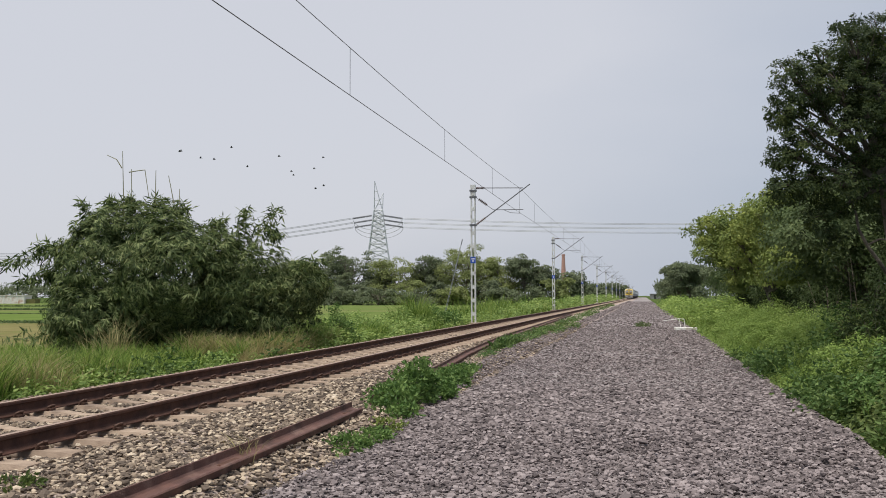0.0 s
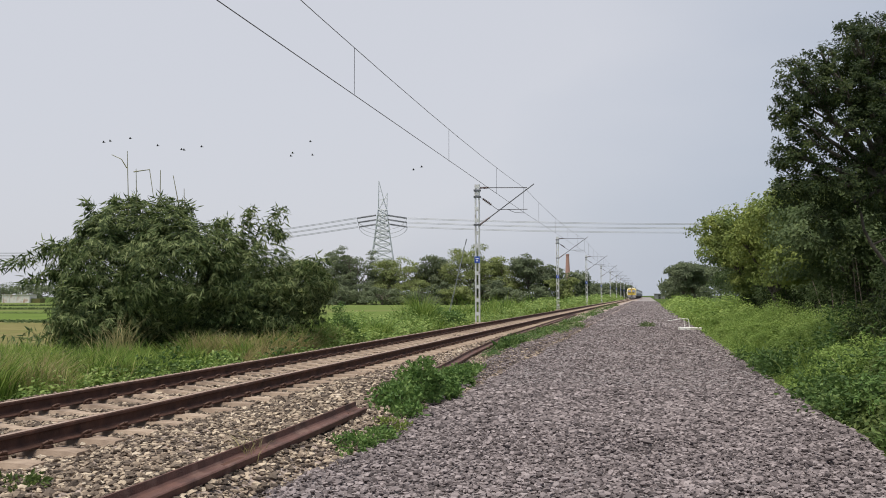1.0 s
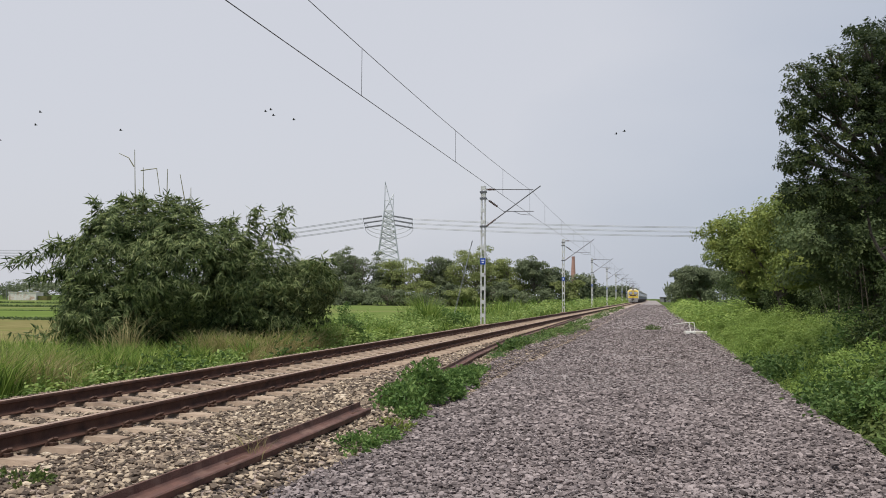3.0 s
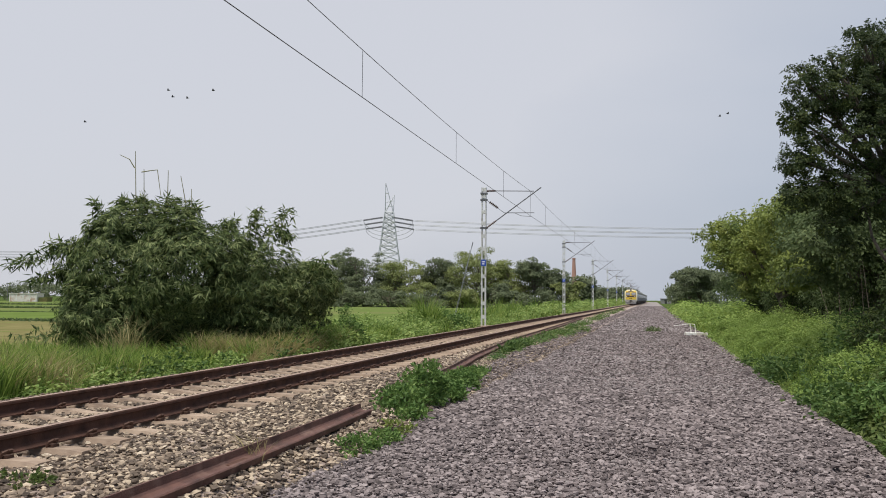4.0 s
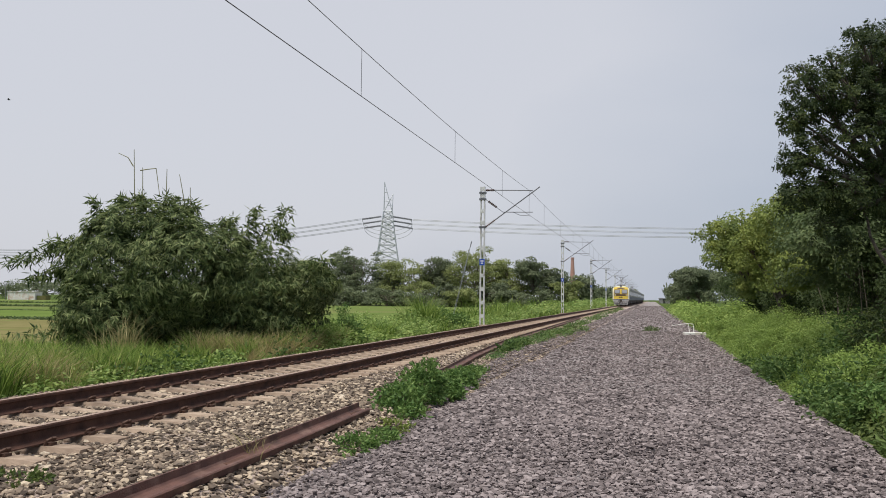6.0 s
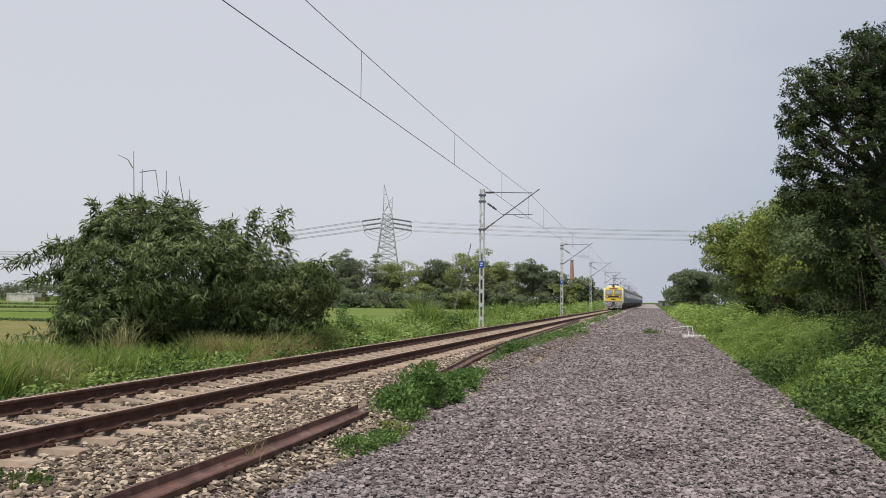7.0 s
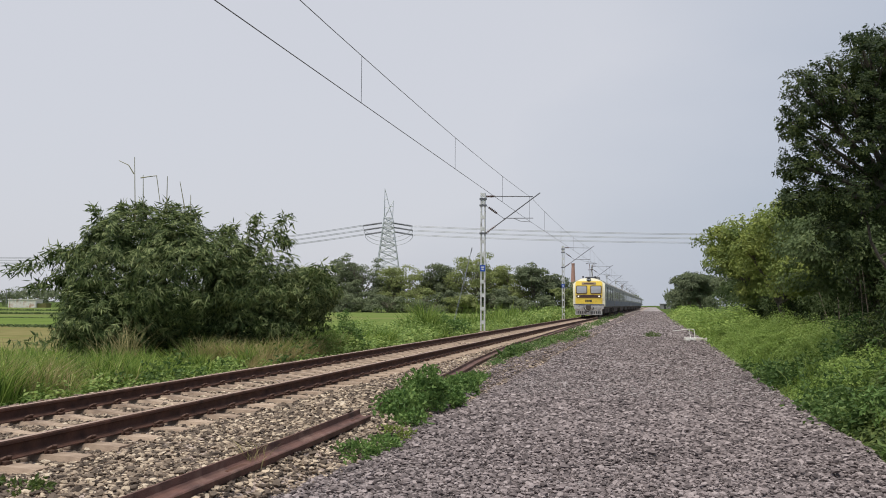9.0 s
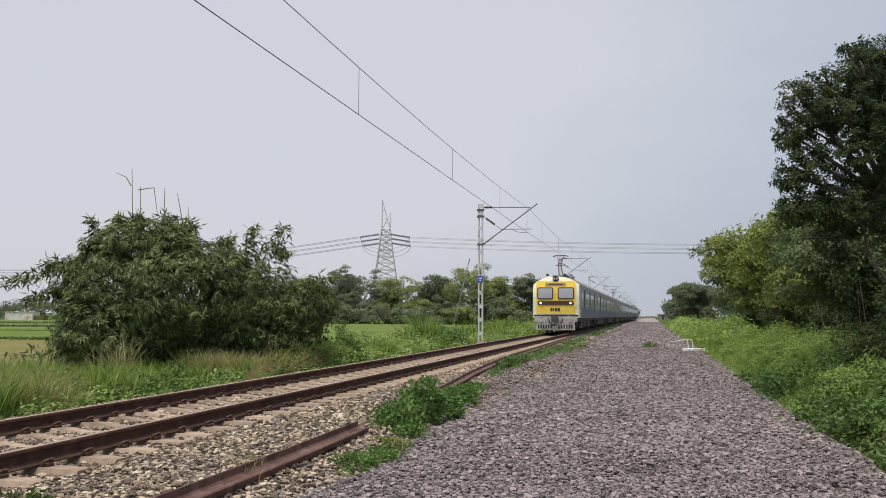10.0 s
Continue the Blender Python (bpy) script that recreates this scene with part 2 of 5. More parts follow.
def empty(name, m=None):
    ob = new(name)
    ob.empty_display_size = 0.3
    if m is not None:
        ob.matrix_basis = m
    return ob


def box(bm, x0, x1, y0, y1, z0, z1, bevel=0.0):
    r = bmesh.ops.create_cube(bm, size=1)
    for v in r["verts"]:
        v.co = Vector((x0 + (v.co.x + 0.5) * (x1 - x0), y0 + (v.co.y + 0.5) * (y1 - y0), z0 + (v.co.z + 0.5) * (z1 - z0)))
    if bevel:
        es = list({e for v in r["verts"] for e in v.link_edges})
        bmesh.ops.bevel(bm, geom=es, offset=bevel, segments=2, affect="EDGES", profile=0.6)
    return bm


def tube(bm, p, q, r0, r1=None, n=6):
    p, q = Vector(p), Vector(q)
    r1 = r0 if r1 is None else r1
    d = q - p
    m = Matrix.Translation((p + q) / 2) @ d.to_track_quat("Z", "Y").to_matrix().to_4x4()
    bmesh.ops.create_cone(bm, cap_ends=True, segments=n, radius1=r0, radius2=r1, depth=d.length, matrix=m)
    return bm


def path_tube(bm, pts, r0, r1=None, n=6):
    r1 = r0 if r1 is None else r1
    k = len(pts) - 1
    for i in range(k):
        tube(bm, pts[i], pts[i + 1], r0 + (r1 - r0) * i / k, r0 + (r1 - r0) * (i + 1) / k, n)
    return bm


def extrude_y(bm, profile, y0, y1, xf=lambda y: 0.0, steps=1):
    """A closed profile of (x, z) points drawn along y."""
    rings = []
    for i in range(steps + 1):
        y = y0 + (y1 - y0) * i / steps
        rings.append([bm.verts.new((x + xf(y), y, z)) for x, z in profile])
    n = len(profile)
    for a, b in zip(rings, rings[1:]):
        for j in range(n):
            bm.faces.new((a[j], a[(j + 1) % n], b[(j + 1) % n], b[j]))
    bm.faces.new(rings[0])
    bm.faces.new(list(reversed(rings[-1])))
    return bm


def unit(v):
    return v / np.maximum(np.linalg.norm(v, axis=1, keepdims=True), 1e-9)


def leaf_arrays(rng, pos, way, length, width, face=None):
    """A four-cornered, slightly folded leaf at each place, turned at random or mostly towards a given side."""
    n = len(pos)
    fold = 0.5 if face is None else 0.28
    if face is None:
        side = unit(np.cross(way, rng.normal(size=(n, 3))))
    else:
        way = unit(way - 0.65 * face * np.sum(way * face, 1)[:, None])
        side = unit(np.cross(way, face + 0.32 * rng.normal(size=(n, 3))))
    nrm = np.cross(side, way)
    L = (length * rng.uniform(0.65, 1.3, n))[:, None]
    W = (width * rng.uniform(0.7, 1.25, n))[:, None] * 0.5
    mid = pos + way * L * 0.42
    V = np.stack([pos, mid + side * W + nrm * W * fold, pos + way * L, mid - side * W + nrm * W * fold], 1).reshape(-1, 3)
    F = np.arange(4 * n).reshape(n, 4)
    return V, F


def crown(rng, blobs, n, length, width, clump=0.35, per=14, droop=0.25, floor=None, inner=0.5, turned=False):
    """Leaves in clumps over and inside a set of ellipsoids (x, y, z, rx, ry, rz)."""
    B = np.array(blobs, float)
    w = (B[:, 3] * B[:, 4] + B[:, 3] * B[:, 5] + B[:, 4] * B[:, 5])
    nc = max(1, n // per)
    pick = rng.choice(len(B), nc, p=w / w.sum())
    d = unit(rng.normal(size=(nc, 3)))
    rad = inner + (1.08 - inner) * rng.uniform(0, 1, nc) ** 0.45
    # an uneven outline: bays and tufts
    rad *= 1 + 0.09 * np.sin(d[:, 0] * 5.1 + pick) + 0.08 * np.sin(d[:, 2] * 8.3 + 2.1 * pick) + 0.06 * np.sin(d[:, 1] * 11 + pick)
    c = B[pick, :3] + d * B[pick, 3:] * rad[:, None]
    c = np.repeat(c, per, 0)
    dd = np.repeat(d, per, 0)
    k = len(c)
    pos = c + np.clip(rng.normal(size=(k, 3)), -1.7, 1.7) * clump * np.array((0.5, 0.5, 0.38))
    way = unit(dd * 0.55 + rng.normal(size=(k, 3)) * 0.75 + np.array((0, 0, -droop)))
    if floor is not None:
        keep = pos[:, 2] > floor
        pos, way, dd = pos[keep], way[keep], dd[keep]
    return leaf_arrays(rng, pos, way, length, width, unit(dd + np.array((0, 0, 0.45))) if turned else None)


def padded_crown(rng, blobs, n, length, width, pads, size, floor=None):
    """A crown of leafy pads: domes of leaves on the skin of the ellipsoids, open gaps between, a loose dark core within."""
    B = np.array(blobs, float)
    w = B[:, 3] * B[:, 4] + B[:, 3] * B[:, 5] + B[:, 4] * B[:, 5]
    pick = rng.choice(len(B), pads, p=w / w.sum())
    d = unit(rng.normal(size=(pads, 3)) + np.array((0, 0, 0.15)))
    c = B[pick, :3] + d * B[pick, 3:] * rng.uniform(0.72, 1.0, pads)[:, None]
    r = size * rng.uniform(0.55, 1.3, pads)
    m = int(n * 0.78)
    k = rng.choice(pads, m, p=r * r / np.sum(r * r))
    e = unit(rng.normal(size=(m, 3)))
    e[:, 2] = np.abs(e[:, 2]) * 1.1 - 0.22
    e = unit(e)
    lump = 1 + 0.16 * np.sin(e[:, 0] * 6 + k) + 0.14 * np.sin(e[:, 1] * 7 + 2.3 * k)
    pos = c[k] + e * (r[k] * lump * rng.uniform(0.72, 1.08, m))[:, None] * np.array((1, 1, 0.62))
    face = unit(e + d[k] * 0.35 + np.array((0, 0, 0.3)))
    core = n - m
    p2, d2 = rng.choice(len(B), core, p=w / w.sum()), unit(rng.normal(size=(core, 3)))
    pos = np.concatenate([pos, B[p2, :3] + d2 * B[p2, 3:] * rng.uniform(0.3, 0.85, core)[:, None]])
    face = np.concatenate([face, d2])
    way = unit(rng.normal(size=(n, 3)) * 0.8 + face * 0.25 + np.array((0, 0, -0.2)))
    if floor is not None:
        ok = pos[:, 2] > floor
        pos, way, face = pos[ok], way[ok], face[ok]
    return leaf_arrays(rng, pos, way, length, width, face)


def blades(rng, x, y, z, h, w, lean=0.35, turn=None):
    """Bent grass blades, three triangles each."""
    n = len(x)
    a = rng.uniform(0, 2 * np.pi, n)
    s = np.stack([np.cos(a), np.sin(a), np.zeros(n)], 1) * (w * rng.uniform(0.7, 1.3, n))[:, None] * 0.5
    b = rng.uniform(0, 2 * np.pi, n) if turn is None else turn
    out = np.stack([np.cos(b), np.sin(b), np.zeros(n)], 1) * (h * lean * rng.uniform(0.2, 1.4, n))[:, None]
    base = np.stack([x, y, z], 1)
    mid = base + out * 0.35 + np.stack([np.zeros(n), np.zeros(n), h * 0.6], 1)
    tip = base + out + np.stack([np.zeros(n), np.zeros(n), h * rng.uniform(0.8, 1.0, n)], 1)
    V = np.stack([base - s, base + s, mid + s * 0.75, mid - s * 0.75, tip], 1).reshape(-1, 3)
    i = np.arange(n)[:, None] * 5
    F = np.concatenate([i + np.array([[0, 1, 2]]), i + np.array([[0, 2, 3]]), i + np.array([[3, 2, 4]])], 0)
    return V, F


CUBE_F = np.array([[0, 1, 3], [0, 3, 2], [4, 6, 7], [4, 7, 5], [0, 4, 5], [0, 5, 1], [2, 3, 7], [2, 7, 6], [0, 2, 6], [0, 6, 4], [1, 5, 7], [1, 7, 3]])


CHIP_F = np.array([[0, 1, 3], [1, 2, 3], [2, 0, 3], [1, 0, 4], [2, 1, 4], [0, 2, 4]])


GOLD = (1 + 5 ** 0.5) / 2
ICO_V = np.array([(a, b * GOLD, 0) for a in (-1, 1) for b in (-1, 1)] + [(0, a, b * GOLD) for a in (-1, 1) for b in (-1, 1)] + [(b * GOLD, 0, a) for a in (-1, 1) for b in (-1, 1)], float) / 1.9 * 0.56
ICO_F = np.array([f for f in itertools.combinations(range(12), 3) if all(np.linalg.norm(ICO_V[a] - ICO_V[b]) < 0.62 for a, b in itertools.combinations(f, 2))])
SHAPES = {"lump": (ICO_V, ICO_F), "block": (np.array([[i, j, k] for i in (-1, 1) for j in (-1, 1) for k in (-1, 1)], float) * 0.42, CUBE_F),
          "chip": (np.array([[0.6, 0, 0], [-0.35, 0.55, 0], [-0.35, -0.55, 0], [0, 0, 0.36], [0, 0, -0.3]]), CHIP_F)}


def stones(rng, x, y, z, size, shape="lump"):
    """Angular crushed stones, turned at random: chipped lumps, skewed blocks, or plain wedges far off."""
    n = len(x)
    c, faces = SHAPES[shape]
    m = len(c)
    wild = {"lump": 0.2, "block": 0.13, "chip": 0.2}[shape]
    V = c[None] * rng.uniform(0.6, 1.3, (n, 1, 3)) + rng.uniform(-wild, wild, (n, m, 3))
    V *= (size * rng.choice((0.6, 0.8, 1.0, 1.2, 1.45), n) * rng.uniform(0.85, 1.15, n))[:, None, None]
    q = unit(rng.normal(size=(n, 4)) * (np.array((1, 0.3, 0.3, 1)) if shape == "chip" else np.array((1, 0.7, 0.7, 1))))
    w, a, b, d = q.T
    R = np.stack([np.stack([1 - 2 * (b * b + d * d), 2 * (a * b - d * w), 2 * (a * d + b * w)], 1),
                  np.stack([2 * (a * b + d * w), 1 - 2 * (a * a + d * d), 2 * (b * d - a * w)], 1),
                  np.stack([2 * (a * d - b * w), 2 * (b * d + a * w), 1 - 2 * (a * a + b * b)], 1)], 1)
    V = np.einsum("nij,nkj->nki", R, V) * np.array((1.18, 1.18, 0.5 if shape == "chip" else 0.68))
    V += np.stack([x, y, z], 1)[:, None]
    F = (np.arange(n)[:, None, None] * m + faces[None]).reshape(-1, 3)
    return V.reshape(-1, 3), F


# ---- ground, fields, track bed ----
TRACK_X, HEAD_Z, SLEEPER_TOP = -6.56, 0.35, 0.165
RAIL_HALF = 0.874
FIELD_Z = -0.80


def ground_z(x):
    return float(np.interp(x, (-24, -18, -13, -9.6, -8.9, 2.5, 3.4, 9, 14), (FIELD_Z, -0.62, -0.38, -0.2, -0.16, -0.16, 0.0, 0.0, -0.4)))


def build_ground():
    xs = [-2600, -900, -300, -120, -60, -30, -24, -18, -13, -11.8, -10.7, -9.6, -8.9, -3, 2.5, 3.0, 3.4, 6, 9, 14, 40, 200, 900, 2600]
    ys = [-80, -20, 0, 10, 20, 35, 60, 100, 160, 260, 420, 800, 1600, 3200]
    verts = [(x, y, ground_z(x)) for y in ys for x in xs]
    w = len(xs)
    faces = [(j * w + i, j * w + i + 1, (j + 1) * w + i + 1, (j + 1) * w + i) for j in range(len(ys) - 1) for i in range(w - 1)]
    ob = new("ground", mesh_np("ground", verts, faces, M_GROUND))
    tagged(ob, "grassy earth plain beside the railway", "ground", kind="structure")


def field(name, pts, z, mat, label):
    bm = bmesh.new()
    lo = [bm.verts.new((x, y, z - 0.1)) for x, y in pts]
    hi = [bm.verts.new((x, y, z)) for x, y in pts]
    n = len(pts)
    bm.faces.new(hi)
    for i in range(n):
        bm.faces.new((lo[i], lo[(i + 1) % n], hi[(i + 1) % n], hi[i]))
    tagged(part(name, bm, mat), label, "field", kind="structure")


build_ground()
field("paddy_field", [(-24.5, 70), (-24.5, 300), (-120, 300), (-60, 105), (-32, 70)], FIELD_Z + 0.06, M_PADDY, "flat pale green paddy field beyond the track")
field("stubble_field", [(-24.2, 30), (-30, 66), (-75, 72), (-60, 30)], FIELD_Z + 0.05, M_STUBBLE, "brownish harvested field with dry stubble")
field("green_field", [(-32, 70), (-58, 103), (-140, 100), (-110, 74)], FIELD_Z + 0.12, M_PADDY2, "bright green young rice field")
field("far_field", [(-60, 108), (-122, 300), (-420, 300), (-180, 106)], FIELD_Z + 0.07, M_PADDY, "hazy pale green field towards the house")


def strip(name, prof, ys, mat, label, category, seed, amp):
    """A bed with an uneven surface; prof: (x, z) across it."""
    rng = np.random.default_rng(seed)
    xs = np.array([p[0] for p in prof])
    fx = np.linspace(xs[0], xs[-1], 60)
    fz = np.interp(fx, xs, [p[1] for p in prof])
    verts = []
    for y in ys:
        for x, z in zip(fx, fz):
            verts.append((x, y, z + amp * noise.noise((x * 0.9, y * 0.5, seed)) + rng.normal() * 0.006))
    w = len(fx)
    faces = [(j * w + i, j * w + i + 1, (j + 1) * w + i + 1, (j + 1) * w + i) for j in range(len(ys) - 1) for i in range(w - 1)]
    ob = new(name, mesh_np(name, verts, faces, mat))
    return tagged(ob, label, category, kind="structure")


YS = list(np.linspace(-6, 30, 120)) + list(np.linspace(31, 120, 90)) + list(np.linspace(125, 700, 60))
BALLAST = [(-9.95, -0.27), (-9.6, -0.08), (-9.15, 0.05), (-8.6, 0.10), (-8.2, 0.115), (-7.9, 0.105), (-5.2, 0.105), (-4.9, 0.12), (-3.9, 0.125), (-3.3, 0.135), (-3.05, 0.04), (-2.85, -0.04), (-2.5, -0.2)]
GRAVEL = [(-3.2, -0.03), (-2.8, 0.01), (-1.5, 0.015), (0, -0.01), (1.6, 0.01), (2.25, -0.01), (2.6, -0.2)]
ballast_bed = strip("ballast_bed", BALLAST, YS, M_BALLASTBED, "dusty brown ballast bed under the railway track", "ballast", 3, 0.02)
gravel_bed = strip("gravel_road", GRAVEL, YS, M_GRAVELBED, "wide grey crushed-stone bed beside the track", "gravel", 5, 0.05)


def bed_stones(name, prof, x0, x1, zones, size, mat, seed, label, parent, amp, nseed, keep):
    """Loose stones over a bed: single ones in the nearest stretch, the others joined."""
    rng = np.random.default_rng(seed)
    X, Y, S = [], [], []
    for y0, y1, step, k in zones:
        gx, gy = np.meshgrid(np.arange(x0, x1, step), np.arange(y0, y1, step))
        gx, gy = gx.ravel(), gy.ravel()
        X.append(gx + rng.uniform(-0.5, 0.5, len(gx)) * step)
        Y.append(gy + rng.uniform(-0.5, 0.5, len(gx)) * step)
        S.append(np.full(len(gx), size * k))
    X, Y, S = map(np.concatenate, (X, Y, S))
    Z = np.interp(X, [p[0] for p in prof], [p[1] for p in prof]) + rng.uniform(-0.016, 0.03, len(X))
    Z += np.array([amp * noise.noise((x * 0.9, y * 0.5, nseed)) for x, y in zip(X, Y)])
    ok = keep(X, Y)
    X, Y, Z, S = X[ok], Y[ok], Z[ok], S[ok]
    near, mid = (Y < 9.6) & (X > -5.6), (Y < 15) & (X > -7.6)
    for shape, k in (("lump", near), ("block", mid & ~near), ("chip", ~mid & ~near)):
        V, F = stones(rng, X[k], Y[k], Z[k], S[k], shape)
        ob = new(name, mesh_np(name, V, F, mat))
        ob.parent = parent
        tagged(ob, label, kind="stuff")


def single_stones(parent, mat, x0, x1, y0, y1, z, n, seed, size):
    rng = np.random.default_rng(seed)
    kinds = []
    for i in range(12):
        V, F = stones(rng, np.zeros(1), np.zeros(1), np.zeros(1), np.full(1, size), "lump")
        kinds.append(mesh_np("stone", V, F, mat))
    for i in range(n):
        ob = new("stone", kinds[i % 12])
        ob.parent = parent
        ob.matrix_basis = pose(rng.uniform(x0, x1), rng.uniform(y0, y1), z + rng.uniform(0.0, 0.025), 0, 0, rng.uniform(0, 360))


def off_sleepers(x, y):
    d = np.abs((y - 3.0) / 0.61 - np.round((y - 3.0) / 0.61)) * 0.61
    return ~((d < 0.14) & (np.abs(x - TRACK_X) < 1.30)) & (np.abs(np.abs(x - TRACK_X) - RAIL_HALF) > 0.10)


# ---- track ----
RAIL_PROFILE = [(-0.075, 0), (0.075, 0), (0.075, 0.012), (0.02, 0.03), (0.009, 0.05), (0.009, 0.12), (0.036, 0.136), (0.036, 0.160), (0.028, 0.172),
                (-0.028, 0.172), (-0.036, 0.160), (-0.036, 0.136), (-0.009, 0.12), (-0.009, 0.05), (-0.02, 0.03), (-0.075, 0.012)]


def bend(y):
    """Far off, the line draws a little to the right."""
    return 0.0037 * max(0.0, y - 55.0)


def running_rail(x):
    rail = empty("rail", pose(x, 0, HEAD_Z - 0.174))
    part("rail_body", extrude_y(bmesh.new(), RAIL_PROFILE, -8, 700, xf=bend, steps=80), M_RAIL, rail, "rust-brown rail web and foot")
    part("running_surface", extrude_y(bmesh.new(), [(-0.030, 0.1725), (0.030, 0.1725), (0.027, 0.1745), (-0.027, 0.1745)], -8, 700, xf=bend, steps=80), M_RAILHEAD, rail, "worn brown running surface")
    tagged(rail, "rust-brown steel rail clipped to concrete sleepers", "rail", "rails of the track")


running_rail(TRACK_X - RAIL_HALF)
running_rail(TRACK_X + RAIL_HALF)


def loose_x(y):
    """The loose rail draws slowly towards the track."""
    return float(np.interp(y, (-5, 8, 12, 16, 21, 28, 37, 51, 70), (-3.36, -3.42, -3.52, -3.79, -4.20, -4.56, -4.70, -4.92, -5.35)))


# the section lies on its side: foot standing up, web open to the sky, head on the stones
LEAN = radians(12)
SIDE_PROFILE = [((z - 0.08) * math.cos(LEAN) - x * math.sin(LEAN), -(z - 0.08) * math.sin(LEAN) - x * math.cos(LEAN) + 0.085) for x, z in RAIL_PROFILE]


def loose_rail(y0, y1, z, size=1.0):
    rail = empty("loose_rail", pose(0, 0, z))
    part("rail_body", extrude_y(bmesh.new(), [(x * size, h * size) for x, h in SIDE_PROFILE], y0, y1, xf=loose_x, steps=40), M_OLDRAIL, rail, "rust-red web and foot")
    for y in np.arange(y0 + 1.0, y1, 3.2):
        x = loose_x(y)
        part("scale_patch", box(bmesh.new(), x - 0.03, x + 0.035, y, y + 0.35, 0.080 * size, 0.0975 * size, 0.004), M_RAIL, rail, "flaking dark rust crust")
    tagged(rail, "weathered rusty spare rail lying on its side along the ballast shoulder", "rail", "spare rails")


loose_rail(-4.0, 10.3, 0.125)
loose_rail(11.2, 66.0, 0.125, 0.85)


def sleeper_mesh():
    bm = bmesh.new()
    secs = []
    for x, w, h in ((-1.375, 0.125, 0.150), (-1.2, 0.125, 0.162), (-0.62, 0.115, 0.168), (-0.3, 0.105, 0.135), (0.3, 0.105, 0.135), (0.62, 0.115, 0.168), (1.2, 0.125, 0.162), (1.375, 0.125, 0.150)):
        t = w * 0.72
        secs.append([bm.verts.new(p) for p in ((x, -w, -0.05), (x, -w, h - 0.05), (x, -t, h), (x, t, h), (x, w, h - 0.05), (x, w, -0.05))])
    for a, b in zip(secs, secs[1:]):
        for j in range(6):
            bm.faces.new((a[j], a[(j + 1) % 6], b[(j + 1) % 6], b[j]))
    bm.faces.new(secs[0])
    bm.faces.new(secs[-1])
    return mesh_bm("sleeper", bm, M_SLEEPER)


def clip_mesh():
    bm = bmesh.new()
    pts = [(0.0, -0.06, 0.0), (0.02, -0.05, 0.04), (0.05, -0.02, 0.058), (0.06, 0.02, 0.058), (0.03, 0.05, 0.04), (-0.02, 0.05, 0.03), (-0.05, 0.02, 0.03)]
    path_tube(bm, [(x, y, z * 1.1) for x, y, z in pts], 0.015, n=5)
    box(bm, -0.01, 0.06, -0.045, 0.045, -0.01, 0.022)
    return mesh_bm("elastic_clip", bm, M_CLIP)


ME_SLEEPER, ME_CLIP = sleeper_mesh(), clip_mesh()


def sleepers():
    rng = np.random.default_rng(4)
    for i in range(190):
        y = 3.0 + i * 0.61
        s = new("sleeper", ME_SLEEPER)
        s.matrix_basis = pose(TRACK_X + bend(y) + rng.normal() * 0.012, y + rng.normal() * 0.006, 0.0 + rng.normal() * 0.003, 0, 0, rng.normal() * 0.3)
        tagged(s, "dusty concrete sleeper half sunk in ballast", "sleeper", "sleepers under the track")
        if i < 70:
            for side in (-1, 1):
                for inner in (-1, 1):
                    c = new("elastic_clip", ME_CLIP)
                    c.parent = s
                    c.matrix_basis = pose(side * RAIL_HALF + inner * 0.088, 0, 0.168, 0, 0, 0 if inner > 0 else 180)
    sv = np.array([v.co[:] for v in ME_SLEEPER.vertices])
    sf = [list(p.vertices) for p in ME_SLEEPER.polygons if len(p.vertices) == 4]
    V, F = [], []
    for i in range(360):
        V.append(sv + np.array((TRACK_X + bend(3.0 + (190 + i) * 0.61), 3.0 + (190 + i) * 0.61, 0)))
        F.append(np.array(sf) + i * len(sv))
    ob = new("far_sleepers", mesh_np("far_sleepers", np.concatenate(V), np.concatenate(F), M_SLEEPER))
    tagged(ob, "distant row of dusty concrete sleepers", "sleepers", kind="stuff")


sleepers()


# ---- overhead line ----
MAST_X, MAST_Y, MAST_STEP = -9.20, 47.6, 44.6
WIRE_X, CONTACT_Z, CATENARY_Z = -6.50, 6.13, 7.50


def insulator(bm, p, q, n=7, r=0.075, disc=0.022):
    p, q = Vector(p), Vector(q)
    tube(bm, p, q, 0.03, n=8)
    for i in range(n):
        c = p.lerp(q, (i + 0.5) / n)
        d = (q - p).normalized() * disc
        tube(bm, c - d, c + d, r, r * 0.55, 8)
    return bm


